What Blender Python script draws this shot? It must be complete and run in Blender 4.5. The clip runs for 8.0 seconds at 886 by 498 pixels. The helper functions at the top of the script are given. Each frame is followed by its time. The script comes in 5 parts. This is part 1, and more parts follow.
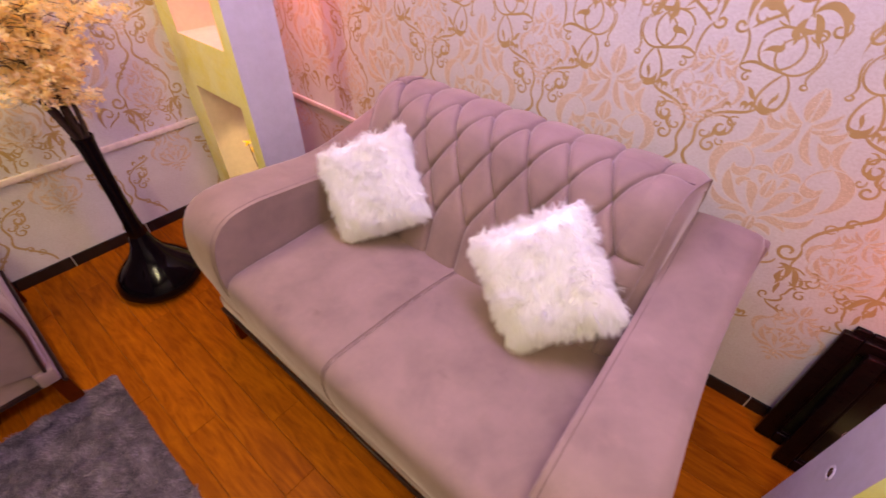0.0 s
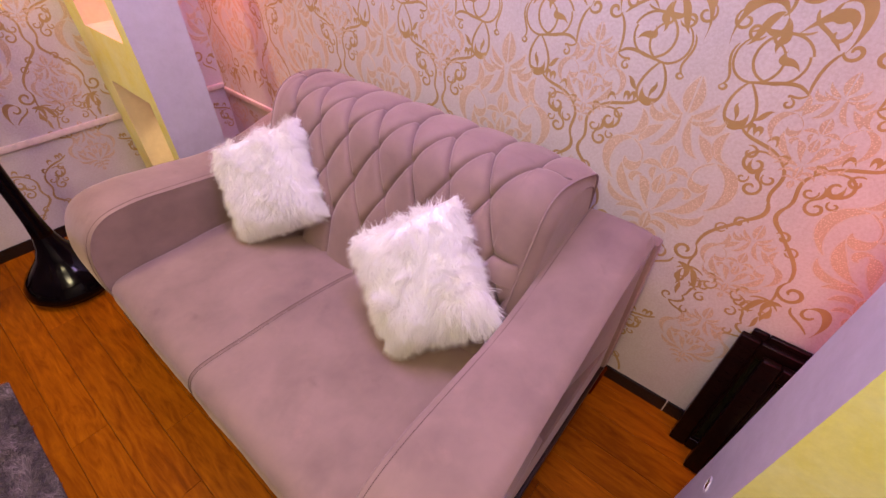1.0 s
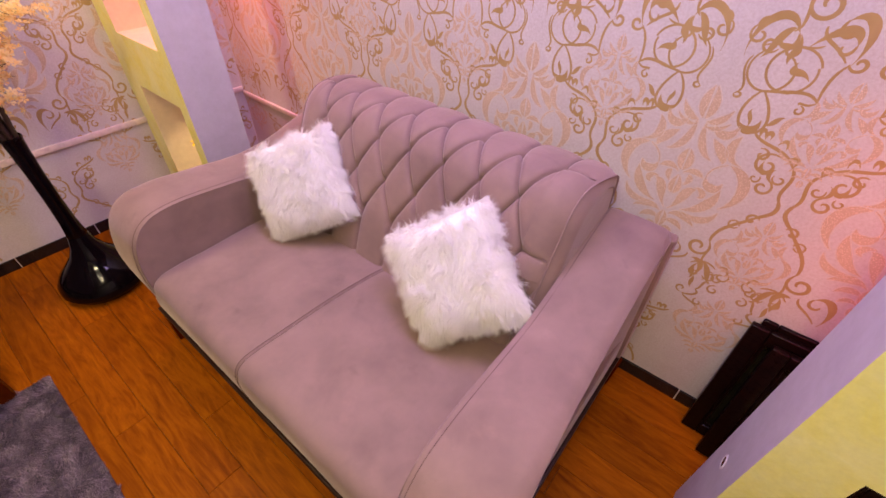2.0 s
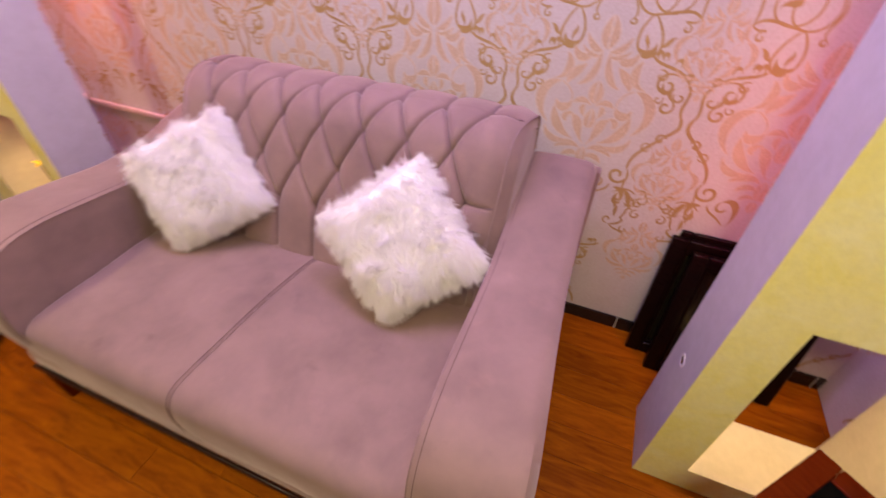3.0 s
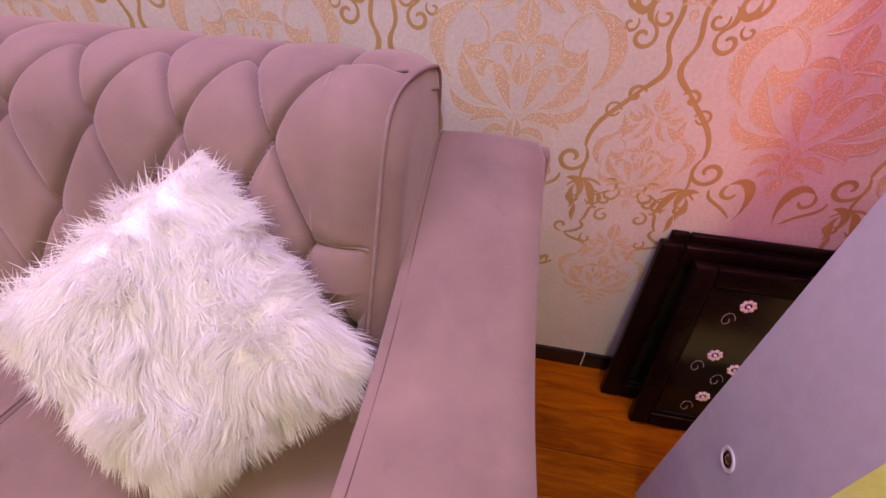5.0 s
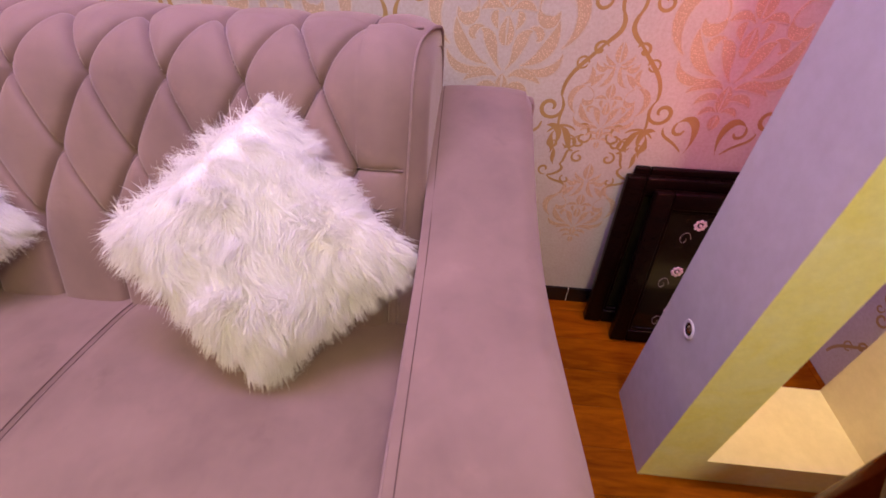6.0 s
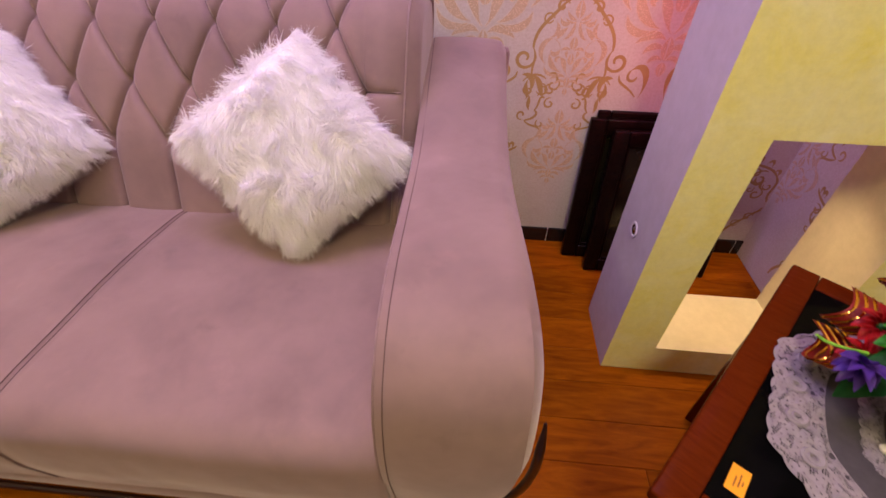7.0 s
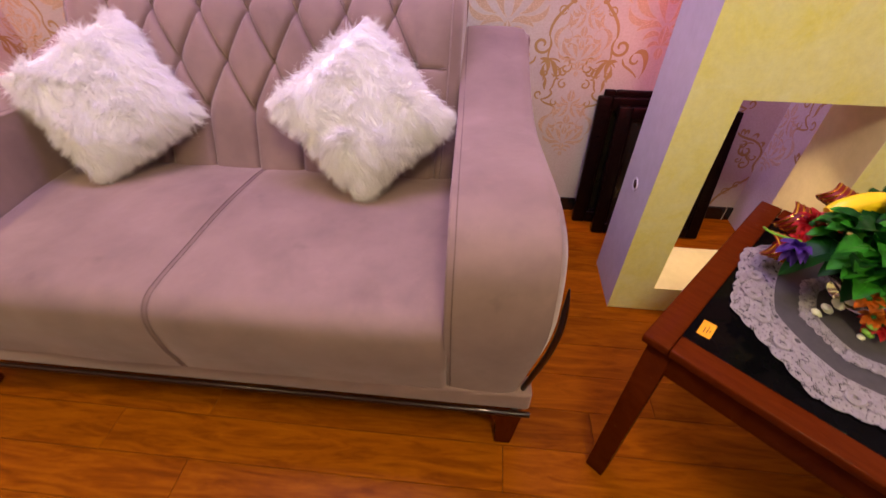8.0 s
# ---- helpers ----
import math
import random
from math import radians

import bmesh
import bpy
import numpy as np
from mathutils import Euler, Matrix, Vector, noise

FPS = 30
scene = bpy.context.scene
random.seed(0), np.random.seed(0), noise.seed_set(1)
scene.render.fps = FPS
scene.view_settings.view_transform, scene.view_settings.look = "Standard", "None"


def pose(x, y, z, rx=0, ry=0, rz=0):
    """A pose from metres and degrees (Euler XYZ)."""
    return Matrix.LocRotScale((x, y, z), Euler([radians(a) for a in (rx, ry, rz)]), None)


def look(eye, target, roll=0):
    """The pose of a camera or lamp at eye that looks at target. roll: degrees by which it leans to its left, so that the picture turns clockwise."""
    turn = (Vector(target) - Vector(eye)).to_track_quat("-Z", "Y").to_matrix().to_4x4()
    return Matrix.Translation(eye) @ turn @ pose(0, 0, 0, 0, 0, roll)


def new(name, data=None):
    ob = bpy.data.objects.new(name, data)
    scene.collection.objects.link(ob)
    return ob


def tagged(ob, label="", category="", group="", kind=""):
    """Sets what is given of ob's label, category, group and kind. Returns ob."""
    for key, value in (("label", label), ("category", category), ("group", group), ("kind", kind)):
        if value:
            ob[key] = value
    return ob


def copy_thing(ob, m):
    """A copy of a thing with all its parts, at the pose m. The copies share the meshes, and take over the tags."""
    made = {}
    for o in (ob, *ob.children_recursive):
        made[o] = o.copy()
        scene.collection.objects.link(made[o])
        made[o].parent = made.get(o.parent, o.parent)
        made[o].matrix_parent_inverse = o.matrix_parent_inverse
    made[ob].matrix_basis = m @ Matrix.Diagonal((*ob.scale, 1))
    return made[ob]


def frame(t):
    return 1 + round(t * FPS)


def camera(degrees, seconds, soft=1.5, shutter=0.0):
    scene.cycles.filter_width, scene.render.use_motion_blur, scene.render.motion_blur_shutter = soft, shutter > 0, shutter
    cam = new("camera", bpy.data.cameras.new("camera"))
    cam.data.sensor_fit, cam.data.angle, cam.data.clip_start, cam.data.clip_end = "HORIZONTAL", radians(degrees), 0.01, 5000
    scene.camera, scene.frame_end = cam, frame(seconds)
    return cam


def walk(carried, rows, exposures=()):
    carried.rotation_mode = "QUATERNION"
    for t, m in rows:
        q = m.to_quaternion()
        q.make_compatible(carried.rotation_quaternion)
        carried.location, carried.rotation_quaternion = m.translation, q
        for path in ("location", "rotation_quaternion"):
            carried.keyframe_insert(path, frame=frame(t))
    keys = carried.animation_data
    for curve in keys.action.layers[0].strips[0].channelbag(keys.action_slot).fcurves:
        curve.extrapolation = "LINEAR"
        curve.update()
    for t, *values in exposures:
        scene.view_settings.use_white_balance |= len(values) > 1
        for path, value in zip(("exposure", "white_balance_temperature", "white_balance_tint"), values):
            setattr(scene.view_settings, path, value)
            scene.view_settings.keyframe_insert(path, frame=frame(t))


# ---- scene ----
cam = camera(90.9, 8.0, shutter=0.35)
PATH = [
    (0, (0.682, -1.432, 1.547), (-0.273, -0.272, 0.227), 1.2),
    (0.5, (0.853, -1.237, 1.499), (-0.095, -0.069, 0.181), 1.1),
    (1, (0.91, -1.173, 1.507), (-0.035, -0.006, 0.186), 1.2),
    (1.5, (0.905, -1.209, 1.544), (-0.049, -0.044, 0.227), 1.0),
    (1.7, (0.896, -1.236, 1.554), (-0.051, -0.069, 0.234), 1.1),
    (2.8, (0.804, -1.38, 1.488), (0.011, -0.101, 0.17), 1.5),
    (3, (0.78, -1.365, 1.432), (0.232, 0.039, 0.117), 1.7),
    (3.5, (0.757, -1.238, 1.369), (0.346, 0.213, 0.056), 1.1),
    (4, (0.745, -0.92, 1.229), (0.355, 0.535, -0.085), 1.4),
    (4.2, (0.74, -0.839, 1.194), (0.371, 0.623, -0.119), 1.9),
    (5.3, (0.707, -0.861, 1.124), (0.505, 0.628, -0.196), 1.8),
    (5.5, (0.686, -0.923, 1.115), (0.508, 0.584, -0.187), 1.7),
    (6, (0.675, -1.067, 1.142), (0.559, 0.422, -0.189), 1.6),
    (6.5, (0.713, -1.218, 1.116), (0.607, 0.272, -0.215), 1.4),
    (7, (0.724, -1.363, 1.123), (0.608, 0.128, -0.205), 1.1),
    (7.5, (0.707, -1.482, 1.127), (0.592, 0.016, -0.193), 1.4),
    (8, (0.66, -1.646, 1.159), (0.523, -0.152, -0.162), 0.6),
]
walk(cam, [(t, look(eye, target, roll)) for t, eye, target, roll in PATH],
     exposures=[(0, 0.02), (0.5, -0.12), (1.7, -0.08), (3.0, -0.07), (4.0, -0.16), (7.0, -0.16), (8.0, -0.06)])

# ---- light ----
world = bpy.data.worlds.new("world")
scene.world = world
world.use_nodes = True
world.node_tree.nodes["Background"].inputs[0].default_value = (0.6, 0.55, 0.62, 1)
world.node_tree.nodes["Background"].inputs[1].default_value = 0.012
scene.view_settings.exposure = 0.0

WALL_L, WALL_R, WALL_F, CEIL = -1.75, 1.765, -4.2, 2.62


def lamp(name, place, target, size, watts, colour, size_y=None, spread=180):
    d = bpy.data.lights.new(name, "AREA")
    d.energy, d.color, d.spread = watts, colour, radians(spread)
    d.shape = "RECTANGLE" if size_y else "DISK"
    d.size = size
    if size_y:
        d.size_y = size_y
    ob = new(name, d)
    ob.matrix_world = look(place, target)
    return ob


VIOLET, WARM, PINK, ROSE, AMBER = (0.60, 0.35, 1.0), (1.0, 0.79, 0.46), (1.0, 0.10, 0.13), (1.0, 0.13, 0.36), (1.0, 0.66, 0.30)
lamp("cove_lamp", (0.2, -0.50, 2.50), (0.2, -0.53, 0), 1.7, 37, VIOLET, size_y=0.30)
CHAND = (0.90, -2.05, 2.44)
for k in range(8):
    turn, reach = 2.399 * k, 0.085 * math.sqrt(k + 0.3)
    spot_at = (CHAND[0] + reach * math.cos(turn), CHAND[1] + reach * math.sin(turn), CHAND[2] - 0.018 * (k % 3))
    lamp("bulb_lamp", spot_at, (spot_at[0] - 0.2, spot_at[1] + 0.5, 0), 0.035, 4.4, WARM)
# Added warm fill for the left wall; its fitting is not known.
lamp("left_fill_lamp", (-1.05, -1.50, 2.58), (-1.42, -1.05, 0.2), 0.06, 14, (1.0, 0.72, 0.38), spread=130)
lamp("niche_lamp", (-1.40, -0.46, 1.66), (-1.40, -0.46, 0), 0.16, 0.9, ROSE, spread=75)
lamp("niche_lamp", (1.455, -0.46, 1.66), (1.455, -0.46, 0), 0.16, 0.8, ROSE, spread=80)
lamp("strip_lamp", (-1.62, -0.26, 1.55), (-1.15, 0.0, 0.75), 0.16, 3.3, PINK, spread=120)
lamp("strip_lamp", (1.205, -0.340, 0.66), (1.175, 0.0, 0.62), 0.05, 1.5, PINK, size_y=1.2, spread=175)
lamp("shelf_lamp", (-1.40, -0.46, 0.715), (-1.42, -0.46, 0), 0.06, 0.8, AMBER, spread=80)
lamp("shelf_lamp", (1.455, -0.46, 0.742), (1.47, -0.46, 0), 0.06, 0.8, AMBER, spread=85)


# ---- materials ----
def tree(name):
    m = bpy.data.materials.new(name)
    m.use_nodes = True
    nt = m.node_tree
    return m, nt, nt.nodes["Principled BSDF"]


def mapped(nt, scale=(1, 1, 1), coords="Object"):
    tc = nt.nodes.new("ShaderNodeTexCoord")
    mp = nt.nodes.new("ShaderNodeMapping")
    mp.inputs["Scale"].default_value = scale
    nt.links.new(tc.outputs[coords], mp.inputs["Vector"])
    return mp.outputs["Vector"]


def noise_tex(nt, vec, scale, detail=5.0, rough=0.55, distortion=0.0):
    n = nt.nodes.new("ShaderNodeTexNoise")
    n.inputs["Scale"].default_value = scale
    n.inputs["Detail"].default_value = detail
    n.inputs["Roughness"].default_value = rough
    n.inputs["Distortion"].default_value = distortion
    nt.links.new(vec, n.inputs["Vector"])
    return n.outputs["Fac"]


def ramp(nt, fac, stops):
    r = nt.nodes.new("ShaderNodeValToRGB")
    while len(r.color_ramp.elements) < len(stops):
        r.color_ramp.elements.new(0.5)
    for e, (p, c) in zip(r.color_ramp.elements, stops):
        e.position, e.color = p, (*c, 1)
    nt.links.new(fac, r.inputs["Fac"])
    return r.outputs["Color"]


def mix(nt, fac, a, b, mode="MIX"):
    n = nt.nodes.new("ShaderNodeMix")
    n.data_type, n.blend_type = "RGBA", mode
    if isinstance(fac, float):
        n.inputs[0].default_value = fac
    else:
        nt.links.new(fac, n.inputs[0])
    for k, v in ((6, a), (7, b)):
        if isinstance(v, tuple):
            n.inputs[k].default_value = (*v, 1)
        else:
            nt.links.new(v, n.inputs[k])
    return n.outputs[2]


def bump(nt, bsdf, height, strength, distance=0.002, under=None):
    b = nt.nodes.new("ShaderNodeBump")
    b.inputs["Strength"].default_value = strength
    b.inputs["Distance"].default_value = distance
    nt.links.new(height, b.inputs["Height"])
    if under is not None:
        nt.links.new(under, b.inputs["Normal"])
    nt.links.new(b.outputs["Normal"], bsdf.inputs["Normal"])
    return b.outputs["Normal"]


def rough_by(nt, bsdf, fac, lo, hi):
    m = nt.nodes.new("ShaderNodeMapRange")
    m.inputs["To Min"].default_value, m.inputs["To Max"].default_value = lo, hi
    nt.links.new(fac, m.inputs["Value"])
    nt.links.new(m.outputs["Result"], bsdf.inputs["Roughness"])


def simple(name, colour, rough=0.5, metal=0.0, vary=0.12, scale=30.0, bumps=0.1, coat=0.0, spec=0.5):
    m, nt, p = tree(name)
    p.inputs["Specular IOR Level"].default_value = spec
    v = mapped(nt)
    a = noise_tex(nt, v, scale)
    b = noise_tex(nt, v, scale * 6)
    dark = tuple(c * (1 - vary) for c in colour)
    light = tuple(min(1, c * (1 + vary)) for c in colour)
    nt.links.new(ramp(nt, a, ((0.3, dark), (0.7, light))), p.inputs["Base Color"])
    rough_by(nt, p, b, max(0.02, rough - 0.08), min(1, rough + 0.08))
    p.inputs["Metallic"].default_value = metal
    p.inputs["Coat Weight"].default_value = coat
    if bumps:
        bump(nt, p, b, bumps, 0.001)
    return m


def suede():
    m, nt, p = tree("suede")
    v = mapped(nt)
    cloud = noise_tex(nt, v, 6.0, 4, 0.55, 0.15)
    brush = noise_tex(nt, mapped(nt, (1, 0.7, 1)), 17.0, 4, 0.6, 0.8)
    base = ramp(nt, cloud, ((0.28, (0.194, 0.126, 0.112)), (0.50, (0.238, 0.157, 0.139)), (0.74, (0.286, 0.189, 0.168))))
    nap = ramp(nt, brush, ((0.35, (0.92, 0.91, 0.92)), (0.65, (1.0, 1.0, 1.0))))
    smudge = ramp(nt, noise_tex(nt, v, 11.0, 4, 0.6, 0.1), ((0.24, (0.78, 0.76, 0.75)), (0.37, (1, 1, 1)), (0.62, (1, 1, 1)), (0.74, (1.16, 1.14, 1.13))))
    nt.links.new(mix(nt, 0.8, mix(nt, 0.75, base, nap, "MULTIPLY"), smudge, "MULTIPLY"), p.inputs["Base Color"])
    p.inputs["Roughness"].default_value = 0.82
    p.inputs["Sheen Weight"].default_value = 0.35
    p.inputs["Sheen Roughness"].default_value = 0.45
    p.inputs["Sheen Tint"].default_value = (0.95, 0.85, 0.9, 1)
    fine = noise_tex(nt, v, 900.0, 2)
    n1 = bump(nt, p, fine, 0.25, 0.0006)
    bump(nt, p, noise_tex(nt, v, 14.0, 3), 0.22, 0.006, n1)
    return m


def wallpaper():
    m, nt, p = tree("wallpaper")
    v = mapped(nt)
    a = noise_tex(nt, v, 5.0, 6, 0.7)
    b = noise_tex(nt, v, 140.0, 4, 0.7)
    base = ramp(nt, a, ((0.3, (0.555, 0.530, 0.53)), (0.7, (0.645, 0.622, 0.625))))
    spk = ramp(nt, b, ((0.36, (0.86, 0.82, 0.78)), (0.6, (1, 1, 1))))
    nt.links.new(mix(nt, 0.8, base, spk, "MULTIPLY"), p.inputs["Base Color"])
    p.inputs["Roughness"].default_value = 0.62
    bump(nt, p, b, 0.35, 0.0012)
    return m


def damask():
    m, nt, p = tree("damask_print")
    v = mapped(nt)
    vo = nt.nodes.new("ShaderNodeTexVoronoi")
    vo.inputs["Scale"].default_value = 260.0
    nt.links.new(v, vo.inputs["Vector"])
    a = noise_tex(nt, v, 9.0, 4)
    base = ramp(nt, a, ((0.3, (0.55, 0.435, 0.32)), (0.7, (0.62, 0.505, 0.385))))
    dots = ramp(nt, vo.outputs["Distance"], ((0.16, (1.36, 1.36, 1.36)), (0.42, (0.92, 0.89, 0.85))))
    nt.links.new(mix(nt, 1.0, base, dots, "MULTIPLY"), p.inputs["Base Color"])
    p.inputs["Roughness"].default_value = 0.55
    bump(nt, p, vo.outputs["Distance"], 0.35, 0.001)
    return m


def gold_print():
    m, nt, p = tree("gold_print")
    v = mapped(nt)
    a = noise_tex(nt, v, 12.0, 4)
    b = noise_tex(nt, v, 300.0, 3)
    nt.links.new(ramp(nt, a, ((0.3, (0.385, 0.26, 0.095)), (0.7, (0.465, 0.33, 0.14)))), p.inputs["Base Color"])
    p.inputs["Metallic"].default_value = 0.10
    p.inputs["Roughness"].default_value = 0.55
    bump(nt, p, b, 0.3, 0.001)
    return m


def laminate():
    m, nt, p = tree("laminate")
    v = mapped(nt)
    oi = nt.nodes.new("ShaderNodeObjectInfo")
    add = nt.nodes.new("ShaderNodeVectorMath")
    add.operation = "MULTIPLY_ADD"
    comb = nt.nodes.new("ShaderNodeCombineXYZ")
    for k, f in (("X", 13.0), ("Y", 7.0), ("Z", 19.0)):
        mul = nt.nodes.new("ShaderNodeMath")
        mul.operation = "MULTIPLY"
        mul.inputs[1].default_value = f
        nt.links.new(oi.outputs["Random"], mul.inputs[0])
        nt.links.new(mul.outputs[0], comb.inputs[k])
    add.inputs[1].default_value = (1.3, 9.0, 1.0)
    nt.links.new(v, add.inputs[0])
    nt.links.new(comb.outputs[0], add.inputs[2])
    g = add.outputs[0]
    grain = noise_tex(nt, g, 3.4, 6, 0.6, 1.6)
    fine = noise_tex(nt, g, 16.0, 5, 0.7, 0.4)
    knots = noise_tex(nt, mapped(nt, (1, 2.4, 1)), 5.5, 2, 0.5, 0.8)
    base = ramp(nt, grain, ((0.22, (0.145, 0.033, 0.0012)), (0.5, (0.275, 0.076, 0.002)), (0.74, (0.37, 0.120, 0.003))))
    fl = ramp(nt, fine, ((0.35, (0.88, 0.84, 0.80)), (0.6, (1, 1, 1))))
    kn = ramp(nt, knots, ((0.24, (0.62, 0.52, 0.44)), (0.33, (1, 1, 1))))
    tone = ramp(nt, oi.outputs["Random"], ((0.0, (0.80, 0.76, 0.74)), (1.0, (1.08, 1.04, 1.0))))
    c = mix(nt, 0.9, mix(nt, 1.0, base, fl, "MULTIPLY"), kn, "MULTIPLY")
    nt.links.new(mix(nt, 1.0, c, tone, "MULTIPLY"), p.inputs["Base Color"])
    rough_by(nt, p, fine, 0.30, 0.46)
    p.inputs["Specular IOR Level"].default_value = 0.04
    bump(nt, p, fine, 0.12, 0.001)
    return m


def sponge_paint(name, a, b, scale=9.0):
    m, nt, p = tree(name)
    v = mapped(nt)
    big = noise_tex(nt, v, scale, 5, 0.65, 0.5)
    small = noise_tex(nt, v, scale * 9, 5, 0.7)
    c = ramp(nt, big, ((0.32, a), (0.68, b)))
    s = ramp(nt, small, ((0.35, (0.90, 0.90, 0.88)), (0.65, (1.0, 1.0, 1.0))))
    nt.links.new(mix(nt, 0.8, c, s, "MULTIPLY"), p.inputs["Base Color"])
    p.inputs["Roughness"].default_value = 0.6
    bump(nt, p, small, 0.2, 0.0015)
    return m


def wood(name, dark, light, rough=0.28, coat=0.4, axis=(2, 2, 14), spec=0.25):
    m, nt, p = tree(name)
    g = mapped(nt, axis)
    grain = noise_tex(nt, g, 7.0, 6, 0.65, 1.2)
    nt.links.new(ramp(nt, grain, ((0.3, dark), (0.7, light))), p.inputs["Base Color"])
    rough_by(nt, p, noise_tex(nt, g, 30.0), rough - 0.06, rough + 0.08)
    p.inputs["Specular IOR Level"].default_value = spec
    p.inputs["Coat Weight"].default_value = coat
    p.inputs["Coat Roughness"].default_value = 0.04
    bump(nt, p, grain, 0.08, 0.001)
    return m


def fur_mat(name, root, tip, through_light=0.4):
    m, nt, p = tree(name)
    gi = nt.nodes.new("ShaderNodeNewGeometry")
    nt.links.new(ramp(nt, gi.outputs["Random Per Island"], ((0.0, root), (1.0, tip))), p.inputs["Base Color"])
    p.inputs["Roughness"].default_value = 0.6
    tr = nt.nodes.new("ShaderNodeBsdfTranslucent")
    nt.links.new(p.inputs["Base Color"].links[0].from_socket, tr.inputs["Color"])
    mx = nt.nodes.new("ShaderNodeMixShader")
    mx.inputs[0].default_value = through_light
    nt.links.new(p.outputs[0], mx.inputs[1])
    nt.links.new(tr.outputs[0], mx.inputs[2])
    nt.links.new(mx.outputs[0], nt.nodes["Material Output"].inputs["Surface"])
    return m


def glass(name, rough=0.0, colour=(1, 1, 1)):
    m, nt, p = tree(name)
    p.inputs["Base Color"].default_value = (*colour, 1)
    p.inputs["Transmission Weight"].default_value = 1.0
    p.inputs["Roughness"].default_value = rough
    p.inputs["IOR"].default_value = 1.45
    return m


def glow(name, colour, strength):
    m, nt, p = tree(name)
    p.inputs["Base Color"].default_value = (*colour, 1)
    p.inputs["Emission Color"].default_value = (*colour, 1)
    p.inputs["Emission Strength"].default_value = strength
    return m


SUEDE = suede()
STITCH = simple("stitch_thread", (0.115, 0.068, 0.060), 0.8, scale=80)
PIPING = simple("piping", (0.235, 0.160, 0.150), 0.8, scale=60)
# Darker than the suede: crease shade put into the cord colour.
FOLD_SHADE = simple("shaded_fold", (0.185, 0.122, 0.118), 0.8, scale=60)
PAPER, DAMASK, GOLD = wallpaper(), damask(), gold_print()
EMBOSS = simple("embossed_line", (0.64, 0.57, 0.50), 0.55, scale=60)
LAMINATE = laminate()
YELLOW = sponge_paint("yellow_paint", (0.88, 0.83, 0.24), (0.93, 0.92, 0.55), 8.0)
WHITE = sponge_paint("lavender_paint", (0.52, 0.495, 0.55), (0.60, 0.575, 0.63), 3.0)
CREAM = sponge_paint("cream_paint", (0.74, 0.66, 0.50), (0.82, 0.74, 0.58), 4.0)
TILE = simple("black_tile", (0.012, 0.010, 0.010), 0.12, vary=0.4, bumps=0.02)
GROUT = simple("grout", (0.55, 0.47, 0.42), 0.85)
RAIL = simple("rail_paint", (0.70, 0.60, 0.55), 0.5)
# Ceiling is out of view; kept dark so it bounces little fill light.
CEILING = sponge_paint("low_bounce_ceiling", (0.13, 0.11, 0.13), (0.17, 0.15, 0.17), 2.0)
# Added wall behind the viewpoint, dark to hold back bounce and reflections.
FRONT = sponge_paint("low_bounce_front", (0.08, 0.065, 0.07), (0.12, 0.10, 0.105), 2.0)
DARKWOOD = wood("dark_wood", (0.010, 0.003, 0.002), (0.022, 0.006, 0.004), 0.30, 0.5)
REDWOOD = wood("red_wood", (0.066, 0.0095, 0.0010), (0.098, 0.0165, 0.002), 0.24, 0.0, (14, 2, 2), 0.035)
BLACKGLASS = simple("black_glass", (0.002, 0.002, 0.002), 0.05, vary=0.2, bumps=0.0, spec=0.04)
FRAMEWOOD = wood("frame_wood", (0.003, 0.0015, 0.0015), (0.009, 0.003, 0.002), 0.28, 0.0, spec=0.12)
PICTURE = simple("picture_board", (0.010, 0.008, 0.004), 0.16, vary=0.5, scale=6, bumps=0.0, spec=0.3)
CHROME = simple("chrome", (0.8, 0.8, 0.82), 0.12, 1.0, vary=0.04, bumps=0.0)
VASE = simple("black_lacquer", (0.003, 0.002, 0.003), 0.06, vary=0.3, bumps=0.0, spec=0.22)
FUR = fur_mat("white_fur", (0.92, 0.91, 0.89), (0.98, 0.98, 0.98), 0.50)
FURBASE = simple("fur_backing", (0.88, 0.86, 0.83), 0.9, scale=40, bumps=0.5)
RUG = fur_mat("rug_pile", (0.10, 0.080, 0.100), (0.40, 0.32, 0.38), 0.1)
RUGBASE = simple("rug_backing", (0.10, 0.082, 0.095), 0.95, vary=0.4, scale=50, bumps=0.6)
LACE = simple("lace", (0.25, 0.23, 0.23), 0.85, scale=90, bumps=0.4)
CLEAR = glass("clear_glass")
SHEER = simple("sheer_fabric", (0.050, 0.046, 0.046), 0.8, scale=60, bumps=0.3)
LEAF = simple("green_leaf", (0.045, 0.31, 0.022), 0.42, vary=0.5, scale=25, bumps=0.3, spec=0.25)
DARKLEAF = simple("dark_leaf", (0.012, 0.105, 0.014), 0.4, vary=0.4, scale=25, bumps=0.3, spec=0.25)
LIME = simple("lime_leaf", (0.22, 0.50, 0.05), 0.45, vary=0.3)
RED = simple("red_petal", (0.50, 0.008, 0.014), 0.5, vary=0.35)
VIOLETPETAL = simple("violet_petal", (0.10, 0.035, 0.33), 0.5, vary=0.3)
ORANGE = simple("orange_petal", (0.75, 0.20, 0.012), 0.5, vary=0.4)
BANANA = simple("yellow_plastic", (0.85, 0.62, 0.012), 0.33, vary=0.1, scale=12, bumps=0.05)
PALE = simple("pale_bud", (0.70, 0.72, 0.50), 0.5)
BLOSSOM = fur_mat("peach_blossom", (0.96, 0.70, 0.27), (0.98, 0.86, 0.50), 0.5)
TWIG = simple("dark_twig", (0.030, 0.014, 0.010), 0.6, scale=60, bumps=0.4)
TAG = simple("orange_sticker", (0.85, 0.36, 0.006), 0.55, vary=0.05)
